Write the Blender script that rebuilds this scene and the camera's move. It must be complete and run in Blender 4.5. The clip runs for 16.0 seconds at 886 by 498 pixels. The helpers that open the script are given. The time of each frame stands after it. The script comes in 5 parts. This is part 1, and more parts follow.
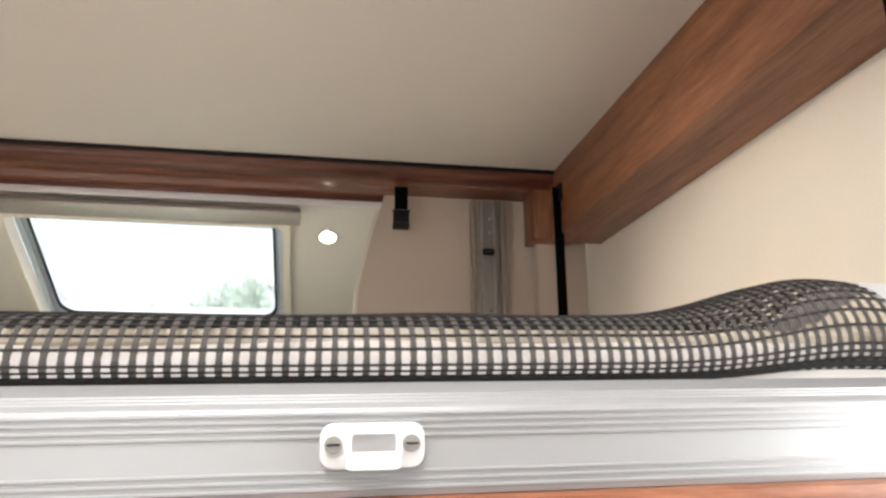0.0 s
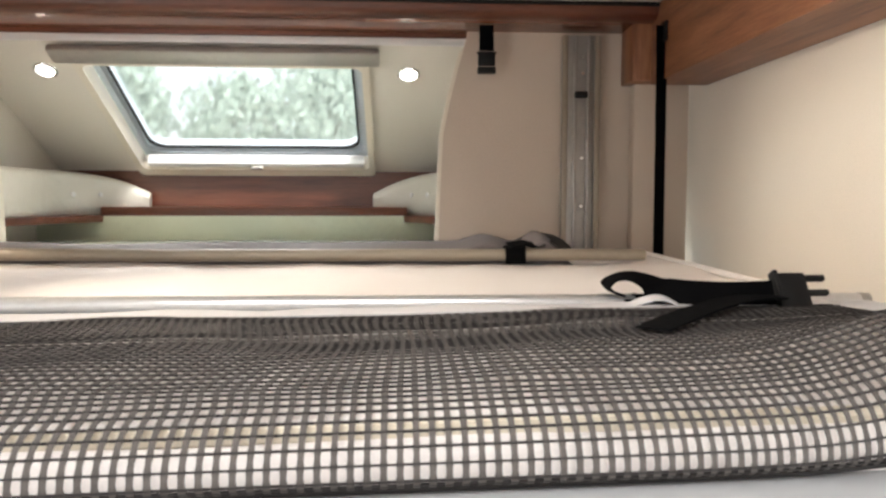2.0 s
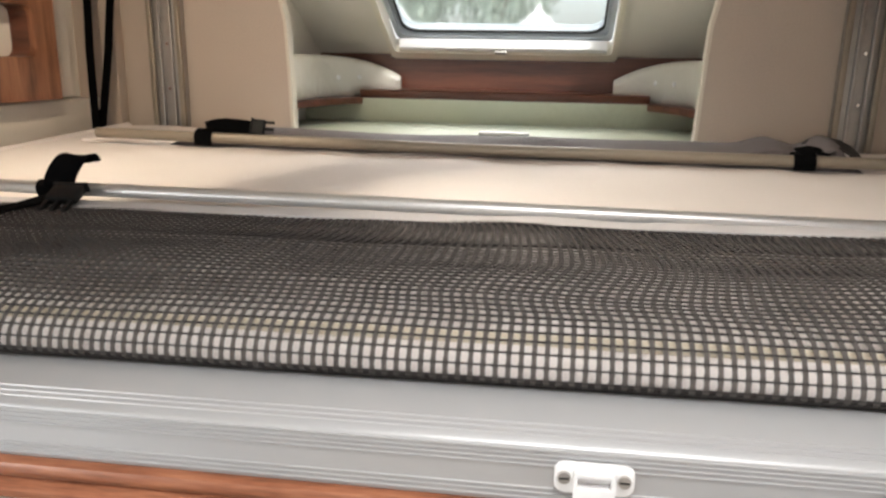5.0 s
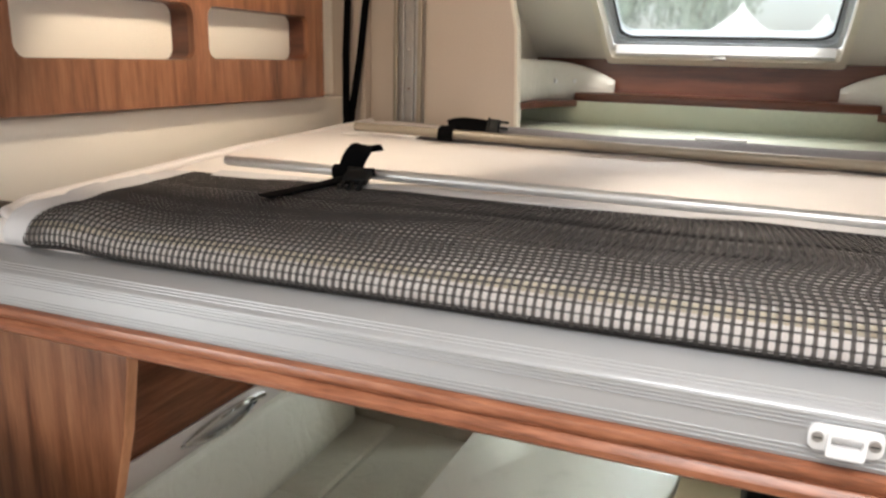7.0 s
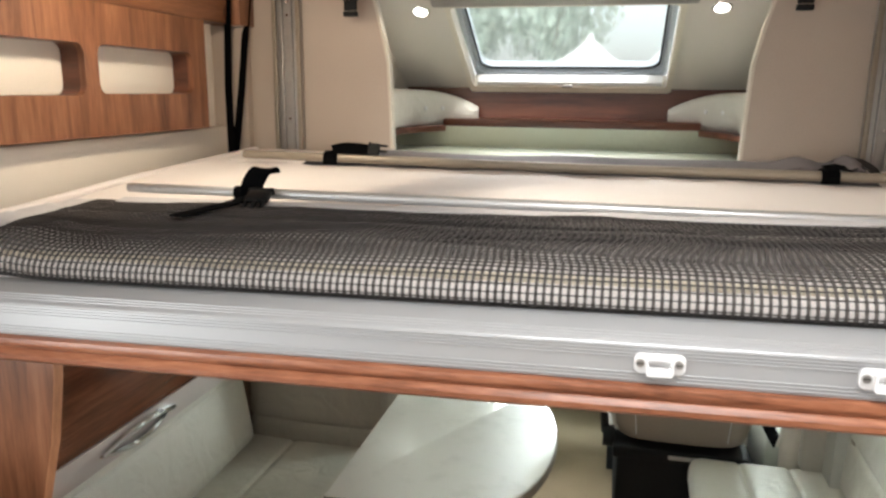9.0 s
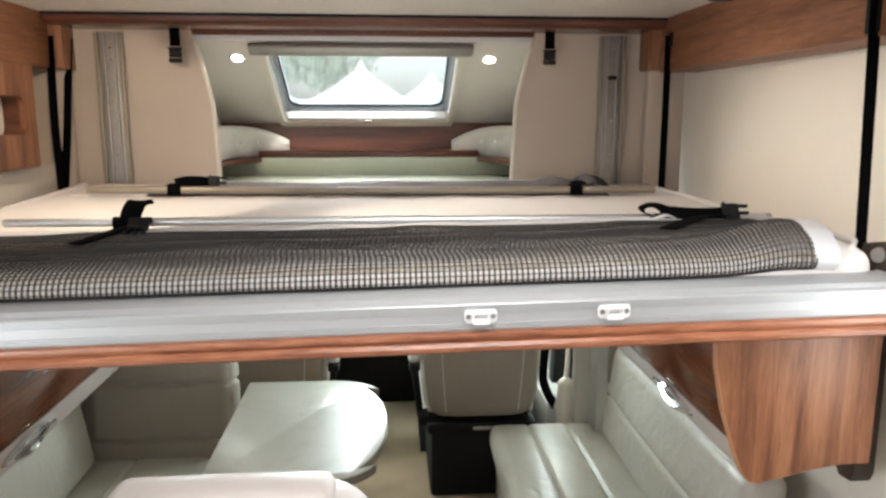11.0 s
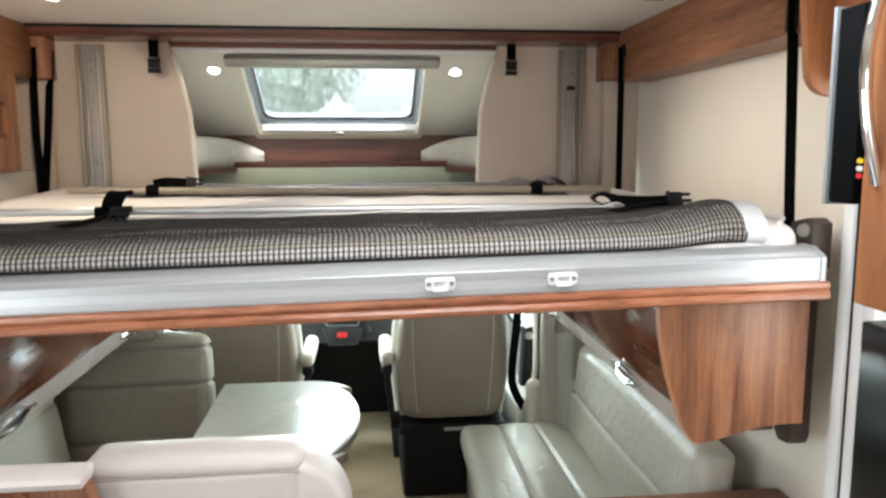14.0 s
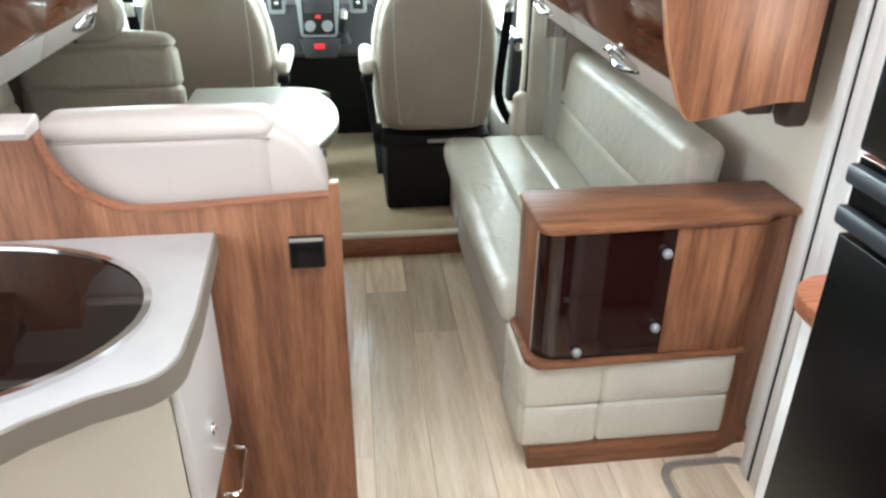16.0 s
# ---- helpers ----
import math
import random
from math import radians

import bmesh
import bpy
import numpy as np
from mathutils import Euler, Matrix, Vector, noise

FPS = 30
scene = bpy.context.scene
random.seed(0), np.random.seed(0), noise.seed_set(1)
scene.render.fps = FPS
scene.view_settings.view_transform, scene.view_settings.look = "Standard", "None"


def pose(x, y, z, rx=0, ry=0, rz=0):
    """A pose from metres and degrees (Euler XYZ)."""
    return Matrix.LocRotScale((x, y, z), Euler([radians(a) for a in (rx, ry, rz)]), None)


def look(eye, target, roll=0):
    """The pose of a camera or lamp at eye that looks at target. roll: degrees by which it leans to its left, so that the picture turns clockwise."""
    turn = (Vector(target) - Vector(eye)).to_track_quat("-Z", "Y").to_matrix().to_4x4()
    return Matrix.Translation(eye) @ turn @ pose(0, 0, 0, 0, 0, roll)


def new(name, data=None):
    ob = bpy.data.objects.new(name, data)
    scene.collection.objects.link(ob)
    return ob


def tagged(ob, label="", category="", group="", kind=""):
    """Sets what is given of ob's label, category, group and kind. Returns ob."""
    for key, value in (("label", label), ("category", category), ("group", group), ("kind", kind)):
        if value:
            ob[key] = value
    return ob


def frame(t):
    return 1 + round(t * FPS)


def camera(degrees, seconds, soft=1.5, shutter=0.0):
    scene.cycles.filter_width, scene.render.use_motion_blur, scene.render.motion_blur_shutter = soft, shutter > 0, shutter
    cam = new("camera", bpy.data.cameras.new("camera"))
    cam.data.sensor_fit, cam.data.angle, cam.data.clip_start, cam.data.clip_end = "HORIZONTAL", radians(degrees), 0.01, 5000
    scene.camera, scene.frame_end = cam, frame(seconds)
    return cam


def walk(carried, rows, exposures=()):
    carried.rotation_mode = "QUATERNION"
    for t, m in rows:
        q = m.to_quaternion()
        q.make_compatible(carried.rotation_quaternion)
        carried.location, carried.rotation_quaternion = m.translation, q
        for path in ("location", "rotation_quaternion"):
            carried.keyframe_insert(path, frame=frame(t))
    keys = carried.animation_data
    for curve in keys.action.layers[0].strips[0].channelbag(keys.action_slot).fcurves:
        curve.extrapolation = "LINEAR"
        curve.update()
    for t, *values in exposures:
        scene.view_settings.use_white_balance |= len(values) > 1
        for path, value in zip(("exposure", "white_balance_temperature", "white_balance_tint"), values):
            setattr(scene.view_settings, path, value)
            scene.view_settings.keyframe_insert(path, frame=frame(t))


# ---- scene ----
cam = camera(62.4, 16.0, soft=2.6)
PATH = [
    (0, (0.437, 0.240, 1.387), (0.763, 2.147, 1.894), -0.2),
    (0.5, (0.428, 0.221, 1.446), (0.623, 2.188, 1.748), -0.1),
    (1, (0.435, 0.236, 1.499), (0.586, 2.223, 1.666), -0.0),
    (1.5, (0.438, 0.256, 1.554), (0.576, 2.251, 1.572), 0.0),
    (2, (0.427, 0.276, 1.615), (0.545, 2.268, 1.481), 0.1),
    (2.5, (0.419, 0.272, 1.656), (0.525, 2.256, 1.427), 0.1),
    (3, (0.416, 0.271, 1.714), (0.512, 2.248, 1.422), 0.2),
    (3.5, (0.367, 0.272, 1.701), (0.424, 2.243, 1.368), 0.5),
    (4, (0.333, 0.221, 1.71), (0.211, 2.179, 1.325), 0.5),
    (4.5, (0.253, 0.194, 1.707), (0.033, 2.129, 1.254), 0.6),
    (5, (0.186, 0.167, 1.685), (-0.12, 2.08, 1.189), 1.0),
    (5.2, (0.161, 0.147, 1.689), (-0.178, 2.049, 1.174), 1.1),
    (7.3, (0.118, -0.02, 1.696), (-0.686, 1.743, 1.201), 1.6),
    (7.5, (0.116, -0.032, 1.694), (-0.71, 1.724, 1.211), 1.6),
    (8, (0.135, -0.056, 1.689), (-0.712, 1.696, 1.225), 1.4),
    (8.5, (0.121, -0.105, 1.672), (-0.638, 1.688, 1.217), 1.4),
    (9, (0.157, -0.189, 1.697), (-0.285, 1.715, 1.273), 0.6),
    (9.5, (0.161, -0.275, 1.708), (-0.007, 1.676, 1.301), 0.2),
    (10, (0.113, -0.377, 1.723), (0.058, 1.579, 1.312), 0.1),
    (10.2, (0.083, -0.427, 1.735), (0.084, 1.528, 1.319), 0.2),
    (12.3, (0.056, -0.716, 1.722), (0.256, 1.261, 1.496), -0.4),
    (12.5, (0.062, -0.716, 1.717), (0.265, 1.261, 1.489), -0.4),
    (13, (0.077, -0.717, 1.708), (0.28, 1.26, 1.482), -0.3),
    (13.5, (0.085, -0.714, 1.68), (0.291, 1.26, 1.435), -0.3),
    (14, (0.082, -0.732, 1.641), (0.289, 1.239, 1.372), -0.2),
    (14.5, (0.09, -0.696, 1.539), (0.298, 1.254, 1.144), -0.0),
    (15, (0.09, -0.668, 1.461), (0.299, 1.22, 0.836), 0.2),
    (15.5, (0.098, -0.663, 1.456), (0.311, 1.142, 0.62), 0.5),
    (16, (0.103, -0.663, 1.458), (0.323, 1.1, 0.54), 0.5),
]
EXPOSURES = [(0, 0.0, 6500, 10), (0.8, 0.1, 6500, 10), (1.5, 0.2, 6500, 10), (2.2, 0.08, 6500, 10), (3, 0.0, 6420, 10), (4, -0.03, 6480, 10), (5, -0.33, 6550, 10), (7.3, -0.2, 6500, 10), (9, -0.14, 6420, 9), (10, -0.09, 6400, 9), (12.5, -0.1, 6200, 7), (14, -0.04, 6150, 6), (15, 0.12, 6080, 6), (16, 0.28, 6050, 6)]
walk(cam, [(t, look(eye, target, roll)) for t, eye, target, roll in PATH], EXPOSURES)

# ---- world, daylight and lamps ----
world = bpy.data.worlds.new("world")
scene.world = world
world.use_nodes = True
wn = world.node_tree.nodes
sky = wn.new("ShaderNodeTexSky")
sky.sky_type, sky.sun_disc = "NISHITA", False
sky.sun_elevation, sky.sun_rotation, sky.dust_density = radians(48), radians(200), 3.0
haze = wn.new("ShaderNodeHueSaturation")
haze.inputs["Saturation"].default_value, haze.inputs["Value"].default_value = 0.3, 2.2
world.node_tree.links.new(sky.outputs[0], haze.inputs["Color"])
world.node_tree.links.new(haze.outputs[0], wn["Background"].inputs[0])
wn["Background"].inputs[1].default_value = 0.15
scene.view_settings.exposure = -0.2


def lamp(name, kind, m, energy, color, size=0.1, size_y=0.0, angle=0.0):
    data = bpy.data.lights.new(name, kind)
    data.energy, data.color = energy, color
    if kind == "AREA":
        data.size = size
        if size_y:
            data.shape, data.size_y = "RECTANGLE", size_y
    elif kind == "SUN":
        data.angle = radians(angle)
    else:
        data.shadow_soft_size = size
    ob = new(name, data)
    ob.matrix_world = m
    return ob


lamp("sun", "SUN", look((0, 0, 20), (-6, 16, 0)), 3.5, (1.0, 0.97, 0.93), angle=10)
# daylight through an assumed, unseen roof hatch, the windscreen, the overcab window and the side windows
lamp("roof_hatch_light", "AREA", look((0.26, 0.16, 2.2), (0.26, 0.17, 0)), 18, (0.98, 0.99, 0.99), 0.62, 0.6)
lamp("rear_window_light", "AREA", look((-0.3, -2.05, 1.55), (-0.2, 0, 1.4)), 5.5, (0.97, 0.99, 1.0), 1.4, 0.7)
lamp("windscreen_light", "AREA", look((0, 3.76, 1.16), (0, 2.2, 0.9)), 175, (0.88, 1.0, 0.98), 1.75, 0.66)
lamp("overcab_window_light", "AREA", look((0, 3.5, 2.78), (0, 1.6, 1.5)), 50, (1.0, 0.98, 0.96), 1.6, 0.5)
lamp("kitchen_window_light", "AREA", look((-1.16, -0.3, 1.35), (0.2, 0.1, 1.1)), 13, (0.93, 0.98, 1.0), 0.8, 0.5)
lamp("door_window_light", "AREA", look((1.16, 0.35, 1.35), (-0.2, 0.3, 1.0)), 6.5, (0.98, 1.0, 0.98), 0.35, 0.7)
lamp("cab_side_light_r", "AREA", look((1.1, 3.0, 1.2), (0, 2.6, 0.8)), 60, (0.88, 1.0, 0.98), 0.7, 0.45)
lamp("cab_side_light_l", "AREA", look((-1.1, 3.0, 1.2), (0, 2.6, 0.8)), 45, (0.88, 1.0, 0.98), 0.7, 0.45)

# ---- materials ----


def lin(r, g, b):
    return tuple((c / 255 / 12.92) if c / 255 <= 0.04045 else ((c / 255 + 0.055) / 1.055) ** 2.4 for c in (r, g, b)) + (1,)


def shader(name, rough=0.5, metal=0.0, color=(0.5, 0.5, 0.5, 1), spec=0.5):
    m = bpy.data.materials.new(name)
    m.use_nodes = True
    b = m.node_tree.nodes["Principled BSDF"]
    b.inputs["Base Color"].default_value = color
    b.inputs["Roughness"].default_value = rough
    b.inputs["Metallic"].default_value = metal
    b.inputs["Specular IOR Level"].default_value = spec
    return m, m.node_tree.nodes, m.node_tree.links, b


def ramp(nodes, stops):
    r = nodes.new("ShaderNodeValToRGB")
    e = r.color_ramp.elements
    e[0].position, e[0].color = stops[0]
    e[1].position, e[1].color = stops[-1]
    for p, c in stops[1:-1]:
        k = e.new(p)
        k.color = c
    return r


def coords(nodes, links, scale):
    tc, mp = nodes.new("ShaderNodeTexCoord"), nodes.new("ShaderNodeMapping")
    mp.inputs["Scale"].default_value = scale
    links.new(tc.outputs["Object"], mp.inputs["Vector"])
    return mp


def noise_tex(nodes, links, vec, scale, detail=4.0, rough=0.55, dist=0.0):
    n = nodes.new("ShaderNodeTexNoise")
    n.inputs["Scale"].default_value, n.inputs["Detail"].default_value = scale, detail
    n.inputs["Roughness"].default_value, n.inputs["Distortion"].default_value = rough, dist
    links.new(vec.outputs[0], n.inputs["Vector"])
    return n


def bumped(nodes, links, b, height, strength, dist=0.002):
    k = nodes.new("ShaderNodeBump")
    k.inputs["Strength"].default_value, k.inputs["Distance"].default_value = strength, dist
    links.new(height, k.inputs["Height"])
    links.new(k.outputs[0], b.inputs["Normal"])


def plain(name, color, rough=0.5, metal=0.0, grain=60.0, amount=0.06, bump=0.08, spec=0.5, big=3.0, crease=0.0):
    """A surface with fine grain and faint large stains round one colour."""
    m, n, l, b = shader(name, rough, metal, color, spec)
    v = coords(n, l, (1, 1, 1))
    fine, wide = noise_tex(n, l, v, grain), noise_tex(n, l, v, big, 2)
    mix = n.new("ShaderNodeMath")
    mix.operation = "ADD"
    l.new(fine.outputs[0], mix.inputs[0])
    l.new(wide.outputs[0], mix.inputs[1])
    lo = tuple(c * (1 - amount * 2) for c in color[:3]) + (1,)
    hi = tuple(min(1, c * (1 + amount)) for c in color[:3]) + (1,)
    r = ramp(n, [(0.6, lo), (1.4 / 1.4, hi)])
    l.new(mix.outputs[0], r.inputs[0])
    l.new(r.outputs[0], b.inputs["Base Color"])
    rr = n.new("ShaderNodeMapRange")
    rr.inputs["To Min"].default_value, rr.inputs["To Max"].default_value = max(0.02, rough - 0.07), min(1, rough + 0.07)
    l.new(wide.outputs[0], rr.inputs["Value"])
    l.new(rr.outputs[0], b.inputs["Roughness"])
    if crease:
        fold = noise_tex(n, l, v, 11.0, 3, 0.5, 1.6)
        add, mul = n.new("ShaderNodeMath"), n.new("ShaderNodeMath")
        add.operation, mul.operation, mul.inputs[1].default_value = "ADD", "MULTIPLY", 0.12
        l.new(fine.outputs[0], mul.inputs[0])
        l.new(fold.outputs[0], add.inputs[0])
        l.new(mul.outputs[0], add.inputs[1])
        bumped(n, l, b, add.outputs[0], crease, 0.01)
    elif bump:
        bumped(n, l, b, fine.outputs[0], bump, 0.001)
    return m


def wood(name, axis, dark, mid, light, rough=0.46, per_piece=False, fine=0.3):
    """Wood foil with long streaks along one axis, arches of figure and fine pores."""
    m, n, l, b = shader(name, rough)
    s = [7.0, 7.0, 7.0]
    s["xyz".index(axis)] = 0.55
    v = coords(n, l, s)
    if per_piece:
        info, add, mul = n.new("ShaderNodeObjectInfo"), n.new("ShaderNodeVectorMath"), n.new("ShaderNodeMath")
        mul.operation, mul.inputs[1].default_value = "MULTIPLY", 37.0
        l.new(info.outputs["Random"], mul.inputs[0])
        l.new(v.outputs[0], add.inputs[0])
        l.new(mul.outputs[0], add.inputs[1])
        v = add
    streak = noise_tex(n, l, v, 3.2, 6, 0.6, 0.6)
    pores = noise_tex(n, l, v, 26.0, 3, 0.7)
    mix = n.new("ShaderNodeMix")
    mix.data_type = "FLOAT"
    mix.inputs[0].default_value = fine
    l.new(streak.outputs[0], mix.inputs[2])
    l.new(pores.outputs[0], mix.inputs[3])
    r = ramp(n, [(0.34, dark), (0.5, mid), (0.66, light)])
    l.new(mix.outputs[0], r.inputs[0])
    l.new(r.outputs[0], b.inputs["Base Color"])
    if per_piece:
        tone, hs = n.new("ShaderNodeMapRange"), n.new("ShaderNodeHueSaturation")
        tone.inputs["To Min"].default_value, tone.inputs["To Max"].default_value = 0.74, 1.1
        l.new(info.outputs["Random"], tone.inputs["Value"])
        l.new(tone.outputs[0], hs.inputs["Value"])
        l.new(r.outputs[0], hs.inputs["Color"])
        l.new(hs.outputs[0], b.inputs["Base Color"])
    bumped(n, l, b, pores.outputs[0], 0.12, 0.0006)
    return m


W_D, W_M, W_L = lin(86, 50, 32), lin(130, 84, 57), lin(160, 110, 79)
WOOD_Z = wood("walnut_foil_upright", "z", W_D, W_M, W_L)
WOOD_X = wood("walnut_foil_across", "x", W_D, W_M, W_L)
WOOD_Y = wood("walnut_foil_along", "y", W_D, W_M, W_L)
TRIM_X = wood("bed_trim_wood", "x", lin(92, 52, 34), lin(142, 88, 62), lin(170, 114, 84), 0.34, fine=0.6)
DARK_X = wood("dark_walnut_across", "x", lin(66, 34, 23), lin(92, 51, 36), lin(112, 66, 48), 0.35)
GLOSS_Y = wood("gloss_walnut_flap", "y", lin(64, 34, 22), lin(92, 53, 36), lin(120, 74, 52), 0.13)
GLOSS_X = wood("gloss_walnut_across", "x", lin(92, 54, 40), lin(120, 76, 57), lin(140, 92, 70), 0.1)
ORANGE_Z = wood("oak_orange_upright", "z", lin(116, 68, 38), lin(146, 92, 55), lin(166, 112, 72), 0.4)
EDGEWOOD = wood("pale_edge_band", "z", lin(150, 98, 66), lin(176, 120, 84), lin(196, 140, 102), 0.4)
PLANK = wood("floor_plank", "y", lin(204, 182, 156), lin(230, 211, 188), lin(244, 229, 211), 0.22, True)
WALL = plain("wall_vinyl", lin(228, 219, 207), 0.7, grain=300, amount=0.03, bump=0.05)
CEIL = plain("ceiling_vinyl", lin(213, 207, 198), 0.65, grain=240, amount=0.02, bump=0.05)
TAUPE = plain("partition_board", lin(190, 175, 161), 0.6, grain=200, amount=0.03, bump=0.04)
CREAMPL = plain("cream_plastic", lin(216, 208, 194), 0.4, grain=80, amount=0.02, bump=0.02)
WHITEPL = plain("white_plastic", lin(222, 221, 221), 0.35, grain=80, amount=0.015, bump=0.02)
GREENISH = plain("pale_green_tray", lin(186, 191, 172), 0.45, grain=60, amount=0.03, bump=0.03)
ALU = plain("brushed_aluminium", lin(206, 206, 206), 0.34, 0.85, grain=90, amount=0.05, bump=0.03)
ALUWHITE = plain("satin_aluminium", lin(170, 170, 171), 0.34, 0.3, grain=200, amount=0.01, bump=0.0, big=0.6)
CHROME = plain("chrome", lin(225, 226, 228), 0.08, 1.0, grain=30, amount=0.02, bump=0.0)
GREYMETAL = plain("grey_metal", lin(166, 162, 158), 0.4, 0.6, grain=70, amount=0.06, bump=0.04)
BLACKPL = plain("black_plastic", lin(8, 8, 9), 0.6, grain=60, amount=0.1, bump=0.03, spec=0.3)
BELTGREY = plain("grey_green_belt", lin(46, 48, 45), 0.85, grain=500, amount=0.2, bump=0.4, spec=0.2)
WEB = plain("black_webbing", lin(7, 7, 8), 0.95, grain=500, amount=0.3, bump=0.5, spec=0.05)
BROWNPL = plain("brown_grey_plastic", lin(74, 62, 54), 0.5, grain=60, amount=0.05, bump=0.05)
LEATHER = plain("cream_leather", lin(204, 200, 190), 0.33, grain=260, amount=0.05, crease=0.55)
LEATHERT = plain("taupe_leather", lin(143, 132, 120), 0.45, grain=260, amount=0.06, crease=0.3)
CONSOLE = plain("grey_console_frame", lin(112, 117, 123), 0.4, 0.2, grain=80, amount=0.05, bump=0.05)
WINGREY = plain("pale_blue_grey_frame", lin(176, 184, 192), 0.45, grain=60, amount=0.03, bump=0.0)
DOORGREY = plain("grey_door_lining", lin(184, 184, 177), 0.6, grain=200, amount=0.05, bump=0.1)
LEATHERG = plain("grey_cream_leather", lin(172, 166, 155), 0.38, grain=260, amount=0.05, crease=0.6)
TVBLACK = plain("matt_black_casing", lin(7, 8, 10), 0.75, grain=60, amount=0.1, bump=0.0, spec=0.06)
EDGE = plain("taupe_edge", lin(126, 117, 107), 0.6, grain=80, amount=0.06, bump=0.03)
BEZEL = plain("blue_grey_bezel", lin(30, 36, 44), 0.4, grain=80, amount=0.04, bump=0.0)
LEATHERP = plain("pale_rose_leather", lin(186, 176, 171), 0.42, grain=260, amount=0.04, bump=0.22)
SHEET = plain("mattress_cover", lin(228, 221, 217), 0.85, grain=420, amount=0.04, bump=0.3)
PIPING = plain("beige_piping", lin(214, 203, 184), 0.8, grain=400, amount=0.05, bump=0.3)
POLEBEIGE = plain("beige_pole", lin(146, 136, 122), 0.4, 0.3, grain=80, amount=0.05, bump=0.0)
NETFAR = plain("folded_net", lin(92, 86, 86), 0.85, grain=260, amount=0.35, bump=0.5)
NET = plain("net_thread", lin(32, 28, 27), 0.85, grain=400, amount=0.15, bump=0.2)
NETSOFT = plain("net_soft_yarn", lin(70, 65, 62), 0.95, grain=900, amount=0.3, bump=0.5, big=9.0)
HEM = plain("net_hem", lin(196, 194, 195), 0.8, grain=400, amount=0.05, bump=0.3)
CARPET = plain("carpet_beige", lin(166, 150, 125), 0.95, grain=700, amount=0.25, bump=0.8)
COUNTER = plain("counter_laminate", lin(170, 168, 168), 0.4, grain=18, amount=0.06, bump=0.04)
TABLETOP = plain("table_laminate", lin(214, 213, 208), 0.2, grain=18, amount=0.05, bump=0.02)
DASH = plain("dashboard_plastic", lin(22, 24, 29), 0.5, grain=200, amount=0.1, bump=0.15)
SILVERPL = plain("silver_plastic", lin(150, 154, 160), 0.35, 0.4, grain=80, amount=0.04, bump=0.03)
SMOKED, _n, _l, _b = shader("smoked_brown_glass", 0.05, 0.0, lin(36, 16, 14), 0.6)
HOBGLASS, _n, _l, _b = shader("dark_hob_glass", 0.04, 0.0, lin(22, 14, 12), 0.5)
TINT, _n, _l, _b = shader("window_acrylic", 0.14, 0.0, (0.92, 0.97, 0.96, 1))
_b.inputs["Transmission Weight"].default_value, _b.inputs["IOR"].default_value = 0.86, 1.02
SCREENM = plain("screen_black", lin(5, 6, 7), 0.22, grain=20, amount=0.1, bump=0.0, spec=0.22)
RED = plain("red_button", lin(205, 34, 44), 0.4, bump=0.0)
YELLOW = plain("yellow_plug", lin(224, 196, 40), 0.4, bump=0.0)
TENT = plain("white_canvas", lin(236, 238, 238), 0.7, grain=3, amount=0.03, bump=0.0)
# haze of the milky window is put into the pale leaf and bark colours
HAZED_LEAF = plain("hazed_leaf_green", lin(164, 179, 168), 0.6, grain=2, amount=0.18, bump=0.0, big=0.4)
HAZED_BARK = plain("hazed_bark", lin(124, 118, 108), 0.9, grain=14, amount=0.3, bump=0.6)
GRAVEL = plain("pale_gravel", lin(190, 186, 176), 0.9, grain=14, amount=0.2, bump=0.5, big=0.3)


def glowing(name, color, power):
    m, n, l, b = shader(name, 0.4, 0.0, color)
    b.inputs["Emission Color"].default_value, b.inputs["Emission Strength"].default_value = color, power
    return m


BULB = glowing("lamp_lens", (1.0, 0.86, 0.55, 1), 3.5)
BULBW = glowing("lamp_lens_cool", (1.0, 0.93, 0.82, 1), 12.0)

# ---- mesh helpers ----


# offset of the group of things being built, in metres
SHIFT = Vector((0, 0, 0))


def finish(ob_name, bm, mat, parent=None, label="", smooth=True):
    me = bpy.data.meshes.new(ob_name)
    bm.normal_update()
    if smooth:
        for f in bm.faces:
            f.smooth = True
        for e in bm.edges:
            if len(e.link_faces) == 2 and e.calc_face_angle(0) > 0.7:
                e.smooth = False
    bm.to_mesh(me)
    bm.free()
    me.materials.append(mat)
    ob = new(ob_name, me)
    me.transform(Matrix.Translation(SHIFT))
    if parent is not None:
        ob.parent = parent
        base = Vector((0, 0, 0))
        p = parent
        while p is not None:
            base += p.location
            p = p.parent
        me.transform(Matrix.Translation(-base))
    if label:
        tagged(ob, label)
    return ob


def part(name, bm, mat, parent, label=""):
    return finish(name, bm, mat, parent, label)


def thing(name, base, label, category, group=""):
    ob = new(name)
    ob.location = Vector(base) + SHIFT
    ob.empty_display_size = 0.05
    return tagged(ob, label, category, group)


def setting(name, bm, mat, label, category="structure"):
    return tagged(finish(name, bm, mat), label, category, kind="structure")


def box(x0, x1, y0, y1, z0, z1, r=0.0, seg=2, bm=None):
    own = bmesh.new()
    bmesh.ops.create_cube(own, size=1, matrix=Matrix.Translation(((x0 + x1) / 2, (y0 + y1) / 2, (z0 + z1) / 2)) @ Matrix.Diagonal((x1 - x0, y1 - y0, z1 - z0, 1)))
    if r:
        bmesh.ops.bevel(own, geom=own.edges[:], offset=r, segments=seg, affect="EDGES", profile=0.5)
    return joined(bm, own)


